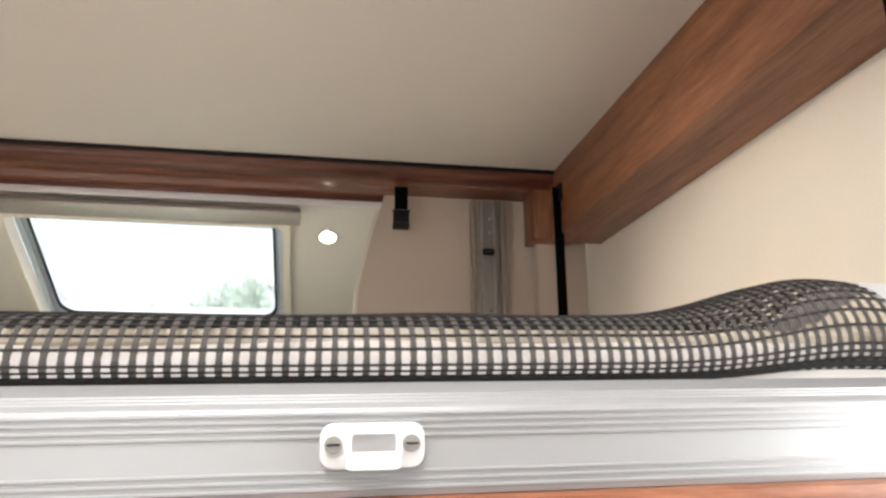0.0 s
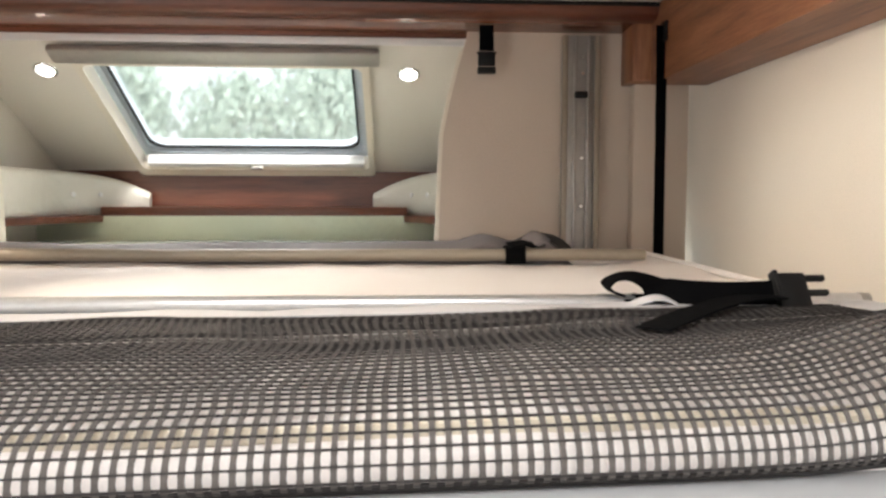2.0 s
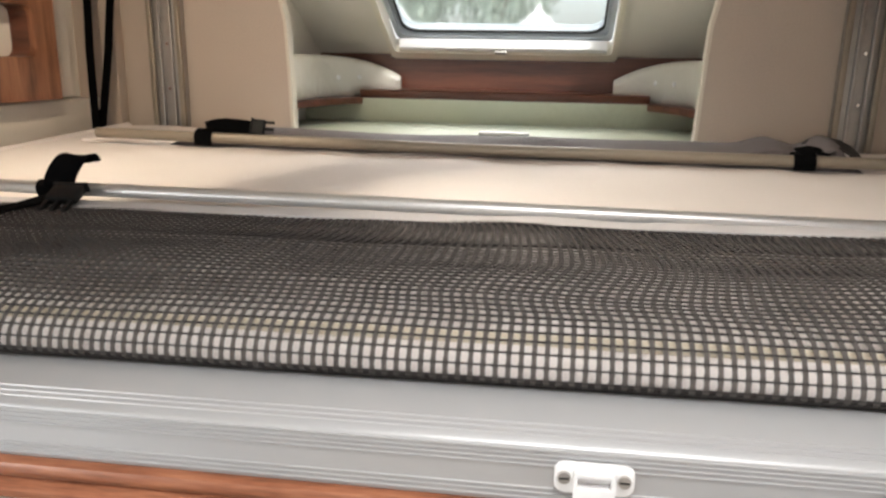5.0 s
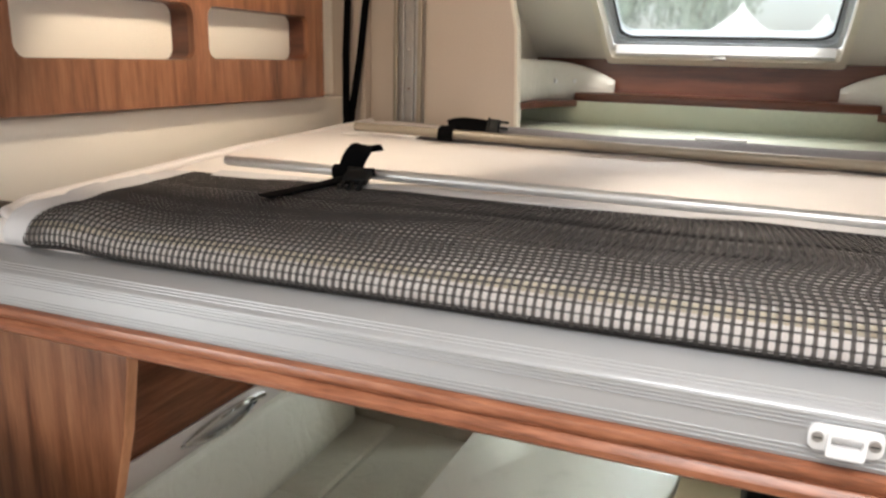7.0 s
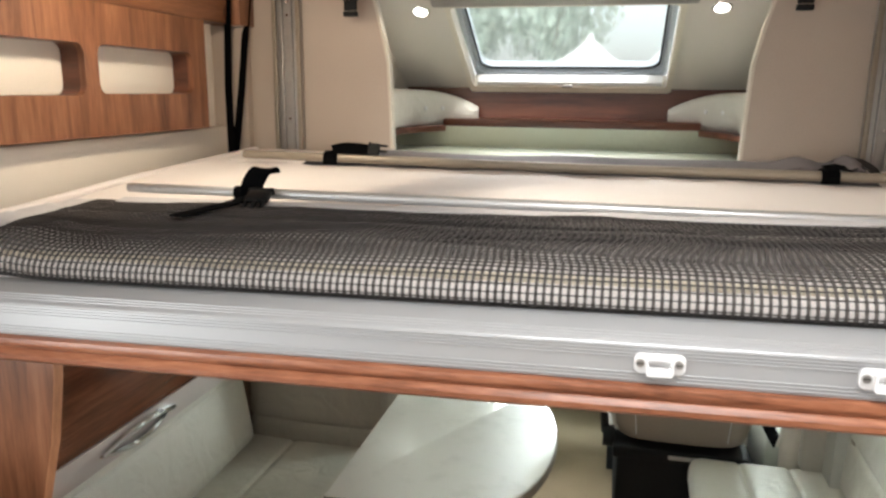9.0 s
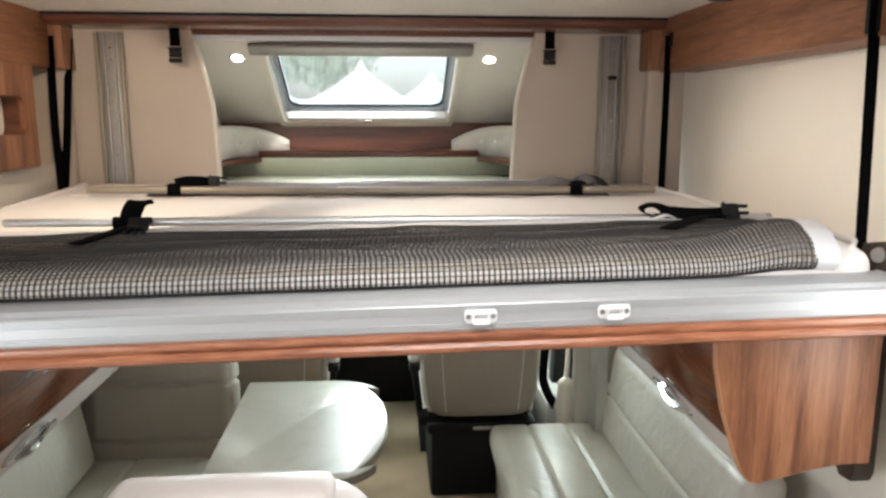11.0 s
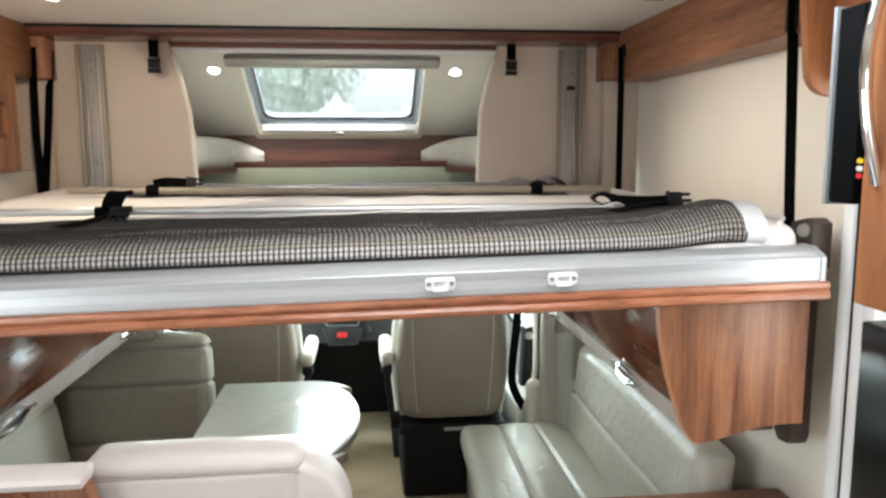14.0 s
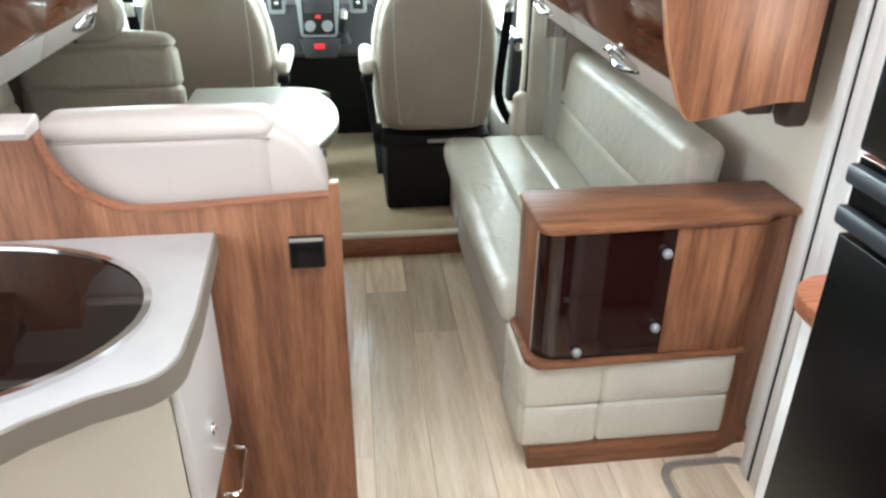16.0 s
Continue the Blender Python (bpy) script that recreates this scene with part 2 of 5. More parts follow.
def joined(bm, own):
    if bm is None:
        return own
    me = bpy.data.meshes.new("tmp")
    own.to_mesh(me)
    own.free()
    bm.from_mesh(me)
    bpy.data.meshes.remove(me)
    return bm


def moved(bm, m):
    bmesh.ops.transform(bm, matrix=m, verts=bm.verts)
    return bm


def prism(pts, axis, a, b, r=0.0, bm=None, seg=2):
    """A closed outline in the plane across axis, pushed from a to b. pts: (x, y), (x, z) or (y, z) pairs."""
    own = bmesh.new()

    def at(p, h):
        return (h, p[0], p[1]) if axis == "x" else (p[0], h, p[1]) if axis == "y" else (p[0], p[1], h)
    lo, hi = [own.verts.new(at(p, a)) for p in pts], [own.verts.new(at(p, b)) for p in pts]
    f0, f1 = own.faces.new(lo), own.faces.new(hi)
    for i in range(len(pts)):
        j = (i + 1) % len(pts)
        own.faces.new((lo[i], lo[j], hi[j], hi[i]))
    bmesh.ops.recalc_face_normals(own, faces=own.faces[:])
    if r:
        edges = list({e for f in (f0, f1) for e in f.edges})
        bmesh.ops.bevel(own, geom=edges, offset=r, segments=seg, affect="EDGES", profile=0.5)
    return joined(bm, own)


def arc(cx, cy, rx, ry, a0, a1, n=8):
    return [(cx + rx * math.cos(radians(a0 + (a1 - a0) * i / n)), cy + ry * math.sin(radians(a0 + (a1 - a0) * i / n))) for i in range(n + 1)]


def rounded(x0, x1, y0, y1, r, n=5):
    return arc(x1 - r, y1 - r, r, r, 0, 90, n) + arc(x0 + r, y1 - r, r, r, 90, 180, n) + arc(x0 + r, y0 + r, r, r, 180, 270, n) + arc(x1 - r, y0 + r, r, r, 270, 360, n)


def framed(outer, inner, axis, a, b, bm=None):
    """A plate with one opening: outer and inner outlines with equally many points."""
    own = bmesh.new()

    def at(p, h):
        return (h, p[0], p[1]) if axis == "x" else (p[0], h, p[1]) if axis == "y" else (p[0], p[1], h)
    rings = [[own.verts.new(at(p, h)) for p in o] for o, h in ((outer, a), (inner, a), (inner, b), (outer, b))]
    n = len(outer)
    for k in range(4):
        r0, r1 = rings[k], rings[(k + 1) % 4]
        for i in range(n):
            j = (i + 1) % n
            own.faces.new((r0[i], r0[j], r1[j], r1[i]))
    bmesh.ops.recalc_face_normals(own, faces=own.faces[:])
    return joined(bm, own)


def tube(pts, r, n=10, bm=None, flat=1.0):
    """A round bar along a line of points."""
    own = bmesh.new()
    pts = [Vector(p) for p in pts]
    rings = []
    up = Vector((0.13, 0.21, 0.97))
    for i, p in enumerate(pts):
        d = (pts[min(i + 1, len(pts) - 1)] - pts[max(i - 1, 0)]).normalized()
        s = d.cross(up).normalized()
        u = s.cross(d)
        rings.append([own.verts.new(p + (s * math.cos(2 * math.pi * k / n) + u * flat * math.sin(2 * math.pi * k / n)) * r) for k in range(n)])
    for a, b in zip(rings, rings[1:]):
        for k in range(n):
            own.faces.new((a[k], a[(k + 1) % n], b[(k + 1) % n], b[k]))
    own.faces.new(rings[0][::-1])
    own.faces.new(rings[-1])
    bmesh.ops.recalc_face_normals(own, faces=own.faces[:])
    return joined(bm, own)


def ribbon(pts, sides, width, thick, bm=None):
    """A flat belt along points; sides: its sideways direction at each point."""
    own = bmesh.new()
    pts = [Vector(p) for p in pts]
    rings = []
    for i, p in enumerate(pts):
        d = (pts[min(i + 1, len(pts) - 1)] - pts[max(i - 1, 0)]).normalized()
        s = Vector(sides[i] if isinstance(sides, list) else sides)
        s = (s - d * s.dot(d)).normalized()
        u = s.cross(d) * thick / 2
        s *= width / 2
        rings.append([own.verts.new(q) for q in (p - s - u, p + s - u, p + s + u, p - s + u)])
    for a, b in zip(rings, rings[1:]):
        for k in range(4):
            own.faces.new((a[k], a[(k + 1) % 4], b[(k + 1) % 4], b[k]))
    own.faces.new(rings[0][::-1])
    own.faces.new(rings[-1])
    bmesh.ops.recalc_face_normals(own, faces=own.faces[:])
    return joined(bm, own)


def loft(sections, n=28, e=4.0, bm=None):
    """Stacked superellipse rings: (z, cx, cy, half x, half y)."""
    own = bmesh.new()
    rings = []
    for z, cx, cy, hx, hy in sections:
        ring = []
        for k in range(n):
            t = 2 * math.pi * k / n
            c, s = math.cos(t), math.sin(t)
            ring.append(own.verts.new((cx + hx * math.copysign(abs(c) ** (2 / e), c), cy + hy * math.copysign(abs(s) ** (2 / e), s), z)))
        rings.append(ring)
    for a, b in zip(rings, rings[1:]):
        for k in range(n):
            own.faces.new((a[k], a[(k + 1) % n], b[(k + 1) % n], b[k]))
    own.faces.new(rings[0][::-1])
    own.faces.new(rings[-1])
    bmesh.ops.recalc_face_normals(own, faces=own.faces[:])
    return joined(bm, own)


def cushion(x0, x1, y0, y1, z0, z1, r, seams=(), puff=0.0, groove=0.008, step=0.04, wob=0.002, bm=None):
    """A padded block with round edges; seams: (axis, place) of stitched grooves that run round it."""
    lo, hi = (x0, y0, z0), (x1, y1, z1)
    cuts = []
    for a in range(3):
        n = max(2, int((hi[a] - lo[a]) / step))
        c = {round(lo[a] + (hi[a] - lo[a]) * i / n, 5) for i in range(n + 1)}
        for k in (0.15, 0.5, 1.0):
            c |= {round(lo[a] + r * k, 5), round(hi[a] - r * k, 5)}
        for ax, pl in seams:
            if ax == a:
                c |= {round(pl + d, 5) for d in (-0.018, -0.009, -0.004, 0, 0.004, 0.009, 0.018)}
        c = sorted(k for k in c if lo[a] - 1e-6 <= k <= hi[a] + 1e-6)
        cuts.append(c)
    own = bmesh.new()
    seen = {}

    def vert(p):
        key = tuple(round(c, 5) for c in p)
        if key not in seen:
            q = Vector(p)
            core = Vector([min(max(p[a], lo[a] + r), hi[a] - r) for a in range(3)])
            d = q - core
            if d.length > 1e-9:
                q = core + d.normalized() * min(r, max(abs(c) for c in d) if r else 0)
            mid = Vector([(lo[a] + hi[a]) / 2 for a in range(3)])
            half = Vector([(hi[a] - lo[a]) / 2 for a in range(3)])
            out = Vector([(p[a] - mid[a]) / half[a] for a in range(3)])
            face = max(range(3), key=lambda a: abs(out[a]))
            others = [a for a in range(3) if a != face]
            lift = puff * (1 - out[others[0]] ** 2) * (1 - out[others[1]] ** 2)
            for ax, pl in seams:
                if ax != face:
                    lift -= groove * math.exp(-((p[ax] - pl) / 0.008) ** 2)
            lift += wob * noise.noise(Vector(p) * 9)
            q[face] += lift * (1 if out[face] > 0 else -1)
            seen[key] = own.verts.new(q)
        return seen[key]
    for a in range(3):
        b, c = (a + 1) % 3, (a + 2) % 3
        for end in (lo[a], hi[a]):
            for i in range(len(cuts[b]) - 1):
                for j in range(len(cuts[c]) - 1):
                    quad = []
                    for u, w in ((i, j), (i + 1, j), (i + 1, j + 1), (i, j + 1)):
                        p = [0, 0, 0]
                        p[a], p[b], p[c] = end, cuts[b][u], cuts[c][w]
                        quad.append(vert(p))
                    if len(set(quad)) == 4:
                        own.faces.new(quad)
    bmesh.ops.recalc_face_normals(own, faces=own.faces[:])
    return joined(bm, own)


def disc(center, normal, r, depth, n=20, bm=None):
    own = bmesh.new()
    m = Matrix.Translation(center) @ Vector(normal).to_track_quat("Z", "Y").to_matrix().to_4x4()
    bmesh.ops.create_cone(own, cap_ends=True, segments=n, radius1=r, radius2=r * 0.94, depth=depth, matrix=m)
    return joined(bm, own)


def ring_of(center, normal, r, tube_r, n=24, bm=None):
    q = Vector(normal).to_track_quat("Z", "Y")
    pts = [Vector(center) + q @ Vector((r * math.cos(2 * math.pi * i / n), r * math.sin(2 * math.pi * i / n), 0)) for i in range(n + 1)]
    return tube(pts, tube_r, 8, bm)

# ---- the shell of the motorhome ----
XL, XR, YB, YP, ZC = -1.17, 1.17, -2.1, 2.16, 2.075
setting("floor", box(XL - 0.04, XR + 0.04, YB, 2.11, -0.06, -0.004), WOOD_Y, "subfloor of the living area under pale planks", "floor")
cab_floor = setting("cab_floor", box(XL, XR, 2.12, 3.75, -0.06, 0.098, 0.006), CARPET, "raised cab floor with beige carpet", "floor")
setting("step_riser", box(XL, XR, 2.1, 2.119, -0.003, 0.088, 0.003), TRIM_X, "brown wooden riser of the cab step", "step")
setting("step_nosing", box(XL, XR, 2.094, 2.125, 0.089, 0.106, 0.004), CREAMPL, "cream plastic edge strip on the cab step", "trim")
# ceiling with the assumed, unseen hatch opening over the kitchen
setting("ceiling", framed([(XR, 2.19), (XL, 2.19), (XL, YB), (XR, YB)], [(0.59, 0.48), (-0.07, 0.48), (-0.07, -0.16), (0.59, -0.16)], "z", ZC, ZC + 0.05), CEIL, "cream vinyl-lined ceiling", "ceiling")
setting("roof_hatch_lid", box(-0.14, 0.66, -0.24, 0.56, 2.24, 2.26), WHITEPL, "white lid over the assumed roof hatch", "hatch")
# side walls with their window openings
setting("wall_right", framed([(YB, -0.06), (2.2, -0.06), (2.2, ZC + 0.05), (YB, ZC + 0.05)], [(0.17, 1.0), (0.53, 1.0), (0.53, 1.72), (0.17, 1.72)], "x", XR, XR + 0.035), WALL, "cream vinyl side wall", "wall")
setting("wall_left", framed([(YB, -0.06), (2.2, -0.06), (2.2, ZC + 0.05), (YB, ZC + 0.05)], [(-0.7, 1.1), (0.1, 1.1), (0.1, 1.6), (-0.7, 1.6)], "x", XL - 0.035, XL), WALL, "cream vinyl side wall", "wall")
setting("wall_rear", framed([(XR, -0.06), (XR, ZC + 0.05), (XL, ZC + 0.05), (XL, -0.06)], [(0.4, 1.2), (0.4, 1.9), (-1.0, 1.9), (-1.0, 1.2)], "y", YB - 0.04, YB), WALL, "plain rear wall", "wall")
setting("cab_wall_right", framed([(2.2, -0.06), (3.779, -0.06), (3.779, 1.358), (2.2, 1.358)], [(2.68, 0.74), (3.42, 0.74), (3.36, 1.3), (2.74, 1.3)], "x", 0.9, 0.94), DOORGREY, "cab door lining with its window opening", "wall")
setting("cab_wall_left", framed([(2.2, -0.06), (3.779, -0.06), (3.779, 1.358), (2.2, 1.358)], [(2.68, 0.74), (3.42, 0.74), (3.36, 1.3), (2.74, 1.3)], "x", -0.94, -0.9), DOORGREY, "cab door lining with its window opening", "wall")
setting("cab_front_wall", framed([(1.09, -0.06), (1.09, 1.75), (-1.09, 1.75), (-1.09, -0.06)], [(0.95, 0.82), (0.85, 1.52), (-0.85, 1.52), (-0.95, 0.82)], "y", 3.78, 3.82), DASH, "dark surround of the windscreen", "wall")

for s in (1, -1):
    setting("b_pillar_wall", box(min(s * 0.941, s * 1.205), max(s * 0.941, s * 1.205), 2.161, 2.199, -0.05, 1.359, 0.004), LEATHERT, "taupe lining at the cab doorway", "wall")

# partition between living area and cab, with the overcab opening
SHIFT = Vector((-0.018, -0.03, 0))
PZ = [(1.36, 0.53), (1.45, 0.535), (1.52, 0.542), (1.62, 0.545), (1.78, 0.553), (1.87, 0.572), (1.95, 0.592), (2.02, 0.614)]
for side, nm in ((1, "partition_right"), (-1, "partition_left")):
    pts = [(side * 1.17, 1.36)] + [(side * w, z) for z, w in PZ] + [(side * 0.62, ZC), (side * 1.17, ZC)]
    setting(nm, prism(pts, "y", YP, YP + 0.03), TAUPE, "taupe partition board beside the overcab opening", "wall")
    edge = [(side * (w - 0.003), z) for z, w in PZ[:-1]] + [(side * 0.6, 1.985)]
    setting("partition_edge_trim", ribbon([(x, YP + 0.012, z) for x, z in edge], (0, 1, 0), 0.034, 0.009), CREAMPL, "cream plastic edge strip of the partition", "trim")
# header board above the opening
HB = [(2.015, 2.074), (2.015, 2.056), (2.018, 2.048), (2.026, 2.043), (2.036, 2.0395)]
setting("header_board", prism(HB + [(2.06, 2.038), (2.06, 2.074)], "x", -1.05, 1.07), DARK_X, "dark walnut header board below the ceiling", "trim")
setting("header_underside", prism([(2.0605, 2.038), (2.185, 2.034), (2.185, 2.046), (2.0605, 2.05)], "x", -0.66, 0.66), GLOSS_X, "glossy walnut underside of the header board", "trim")
for x0, x1 in ((-1.05, -0.661), (0.661, 1.07)):
    setting("header_underside_end", prism([(2.0605, 2.038), (2.159, 2.0348), (2.159, 2.046), (2.0605, 2.05)], "x", x0, x1), GLOSS_X, "glossy walnut underside of the header board", "trim")
setting("overcab_top_wall", box(-1.15, 1.185, 2.198, 2.222, 2.034, 2.125), CEIL, "cream strip that closes the gap above the overcab lining", "wall")
setting("header_edge_strip", box(-0.615, 0.615, 2.1855, 2.192, 2.004, 2.023, 0.002), WHITEPL, "white edge strip behind the header board", "trim")
setting("header_rear_lip", box(-0.618, 0.618, 2.1855, 2.196, 2.0235, 2.0405, 0.002), DARK_X, "dark walnut rear lip of the header board", "trim")
setting("header_shadow_gap", box(-1.05, 1.07, 2.008, 2.0145, 2.066, 2.0745), BLACKPL, "dark rubber joint along the ceiling edge", "trim")


# overcab: sloping lining with the window, ledge and bolsters
a = math.atan2(-0.54, 1)
rot = Matrix.Translation((0, 2.32, 1.955)) @ Matrix.Rotation(a, 4, "X")
ang = Matrix.Rotation(a, 4, "X")
lining = framed([(1.05, 0.66), (-1.05, 0.66), (-1.05, -0.14), (1.05, -0.14)], [(0.347, 0.468), (-0.377, 0.468), (-0.377, -0.045), (0.347, -0.045)], "z", 0, 0.03)
setting("overcab_lining", moved(lining, rot), CEIL, "cream sloping lining over the cab", "ceiling")
win = thing("window_overcab", (0, 2.52, 1.83), "tilted overcab window with cream frame and blind box", "window")
tagged(win, kind="structure")
wrot = Matrix.Translation((-0.015, 0, 0)) @ rot
fr = framed(rounded(-0.38, 0.38, -0.1, 0.51, 0.02), rounded(-0.36, 0.36, -0.047, 0.47, 0.02), "z", -0.022, 0.004)
part("window_frame", moved(fr, wrot), CREAMPL, win)
part("blind_box", moved(box(-0.41, 0.41, -0.135, -0.08, -0.045, -0.0225, 0.008), wrot), GREYMETAL, win, "taupe roller blind box")
gas = framed(rounded(-0.36, 0.36, -0.047, 0.47, 0.02), rounded(-0.345, 0.345, -0.035, 0.448, 0.035), "z", 0.03, 0.055)
part("seal", moved(gas, wrot), WINGREY, win, "pale blue-grey seal")
thin = framed(rounded(-0.333, 0.333, -0.027, 0.437, 0.048), rounded(-0.327, 0.327, -0.021, 0.431, 0.05), "z", 0.038, 0.0445)
part("gasket", moved(thin, wrot), BLACKPL, win, "thin black gasket")
rim = framed(rounded(-0.345, 0.345, -0.037, 0.45, 0.035), rounded(-0.329, 0.329, -0.024, 0.432, 0.05), "z", 0.045, 0.07)
part("inner_rim", moved(rim, wrot), WINGREY, win, "pale grey inner rim")
pane = part("pane", moved(box(-0.34, 0.34, -0.03, 0.44, 0.056, 0.06), wrot), TINT, win)
pane.visible_shadow = False
part("bottom_rail", moved(box(-0.345, 0.345, 0.445, 0.467, -0.016, 0.02, 0.004), wrot), WHITEPL, win, "pale aluminium bottom rail")
part("catch", moved(box(-0.02, 0.02, 0.455, 0.469, -0.026, -0.014, 0.003), wrot), GREYMETAL, win, "small grey catch")
setting("overcab_back_panel", box(-0.7, 0.7, 2.775, 2.79, 1.45, 1.745), DARK_X, "dark walnut panel below the overcab window", "trim")
setting("overcab_ledge", box(-0.475, 0.47, 2.615, 2.775, 1.565, 1.592, 0.006), DARK_X, "dark walnut ledge below the overcab window", "shelf")
for s in (1, -1):
    wing = prism([(s * 0.45, 2.62), (s * 0.45, 2.774), (s * 0.64, 2.774), (s * 0.64, 2.18), (s * 0.575, 2.18), (s * 0.53, 2.45)], "z", 1.545, 1.566, 0.003)
    setting("ledge_wing", wing, DARK_X, "walnut side wing of the overcab ledge", "shelf")
    setting("overcab_side", box(min(s * 0.66, s * 1.05), max(s * 0.66, s * 1.05), 2.19, 2.9, 1.36, 2.1), CEIL, "cream side lining over the cab", "wall")
    # padded bolster that curves round the corner
    bol = bmesh.new()
    line = [(s * (0.60 - 0.02 * k / 4), 2.19 + 0.1 * k) for k in range(3)] + [(s * (0.36 + 0.235 * math.cos(radians(t))), 2.40 + 0.345 * math.sin(radians(t))) for t in range(12, 91, 6)]
    rings = []
    for i, (px, py) in enumerate(line):
        q = line[min(i + 1, len(line) - 1)]
        o = line[max(i - 1, 0)]
        d = Vector((q[0] - o[0], q[1] - o[1], 0)).normalized()
        nrm = Vector((d.y, -d.x, 0)) * s * -1
        top = 1.70 - 0.066 * max(0, (i - 2) / (len(line) - 3)) ** 3
        prof = [(0.0, 1.567), (0.02, 1.567), (0.03, 1.58), (0.034, 1.62), (0.032, top - 0.02), (0.024, top - 0.005), (0.012, top), (0.0, top)]
        rings.append([bol.verts.new((px + nrm.x * u, py + nrm.y * u, z)) for u, z in prof])
    for r0, r1 in zip(rings, rings[1:]):
        for k in range(len(r0)):
            bol.faces.new((r0[k], r0[(k + 1) % len(r0)], r1[(k + 1) % len(r0)], r1[k]))
    bol.faces.new(rings[0][::-1])
    bol.faces.new(rings[-1])
    bmesh.ops.recalc_face_normals(bol, faces=bol.faces[:])
    pad = thing("corner_bolster", (s * 0.55, 2.4, 1.567), "white padded corner bolster with tufted buttons", "cushion", "overcab bolsters")
    part("padding", bol, LEATHER, pad)
    for k in (1, 2):
        t = radians(12 + 18 * k)
        c = (s * (0.36 + 0.235 * math.cos(t) - 0.033), 2.40 + 0.345 * math.sin(t) - 0.01, 1.63)
        part("button", disc(c, (-s, -0.4, 0), 0.008, 0.008, 12), WHITEPL, pad)
# pale tray under the ledge
setting("overcab_tray", box(-0.66, 0.66, 2.191, 2.63, 1.47, 1.488, 0.003), GREENISH, "pale green tray over the cab", "shelf")
setting("tray_back", box(-0.66, 0.66, 2.6, 2.614, 1.489, 1.564, 0.003), GREENISH, "pale green upright edge of the tray", "shelf")
setting("tray_handle_plate", box(-0.03, 0.11, 2.25, 2.3, 1.489, 1.496, 0.003), WHITEPL, "white grip plate on the tray", "shelf")


def downlight(c, normal, mat, group):
    d = thing("downlight", c, "small round recessed downlight, switched on", "lamp", group)
    nv = Vector(normal).normalized()
    part("ring", ring_of(Vector(c), nv, 0.026, 0.005), CHROME, d, "chrome trim ring")
    part("lens", disc(Vector(c) + nv * 0.001, nv, 0.024, 0.006), mat, d, "glowing frosted lens")
    lamp("downlight_glow", "SPOT", look(Vector(c) + SHIFT + nv * 0.012, Vector(c) + SHIFT + nv), 1.0, (1.0, 0.85, 0.62), 0.02).data.spot_size = radians(120)
    return d


nrm = ang @ Vector((0, 0, -1))
for x in (-0.478, 0.478):
    downlight((x - 0.008, 2.32, 1.955), nrm, BULBW, "overcab downlights")

# aluminium guide tracks at the partition
for s in (1, -1):
    tr = thing("bed_guide_track", (s * 0.89, 2.17, 1.36), "upright aluminium guide track of the lift bed", "rail", "guide tracks")
    x0 = 0.897 if s > 0 else -0.886
    part("channel", box(x0 - 0.045, x0 + 0.045, 2.135, 2.159, 0.9, 2.024, 0.002), GREYMETAL, tr)
    for dx, w in ((-0.041, 0.007), (-0.015, 0.004), (0.018, 0.004), (0.041, 0.007)):
        part("lip", box(x0 + dx - w, x0 + dx + w, 2.122, 2.134, 0.9, 2.022, 0.002), POLEBEIGE if abs(dx) > 0.03 else GREYMETAL, tr)
    for z in (1.97, 1.93, 1.72, 1.6):
        part("screw", disc((x0 + 0.004, 2.131, z), (0, -1, 0), 0.004, 0.006, 10), CHROME, tr)
    if s > 0:
        part("clip", box(x0 - 0.018, x0 + 0.014, 2.112, 2.13, 1.868, 1.884, 0.003), BLACKPL, tr, "dark blue-black clip")
    # added block stands for the rounded wall corner and its upright shade
    post = setting("corner_post", box(s * 1.1 - 0.07, s * 1.1 + 0.07, 2.12, 2.159, 0.9, 2.06, 0.004), TAUPE, "taupe block that stands for the rounded partition corner", "wall")

# fascia boards under the ceiling
setting("fascia_right", prism([(1.05, 1.893), (1.187, 1.893), (1.187, 2.074), (1.05, 2.074)], "y", 0.86, 2.06, 0.003), WOOD_Y, "walnut fascia board below the ceiling", "trim")
setting("fascia_block", box(1.006, 1.12, 2.061, 2.158, 1.903, 2.04, 0.003), WOOD_Z, "walnut end block of the fascia", "trim")
setting("fascia_left", prism([(-1.055, 1.897), (-1.15, 1.897), (-1.15, 2.074), (-1.055, 2.074)], "y", 0.8, 2.06, 0.003), WOOD_Y, "walnut fascia board below the ceiling", "trim")
setting("fascia_block_left", box(-1.12, -1.012, 2.061, 2.158, 1.895, 2.04, 0.003), WOOD_Z, "walnut end block of the fascia", "trim")

# niche panel on the other side
SHIFT = Vector((0, 0, 0))
NI = [(0.892, 1.335, 1.677, 1.797), (1.382, 1.79, 1.68, 1.797)]
panel = thing("niche_panel", (-1.05, 1.39, 1.565), "walnut wall panel with two open cubby holes", "wall panel")
bm = bmesh.new()
Y0, Y1, Z0, Z1 = 0.833, 1.864, 1.578, 1.894
ym = (NI[0][1] + NI[1][0]) / 2
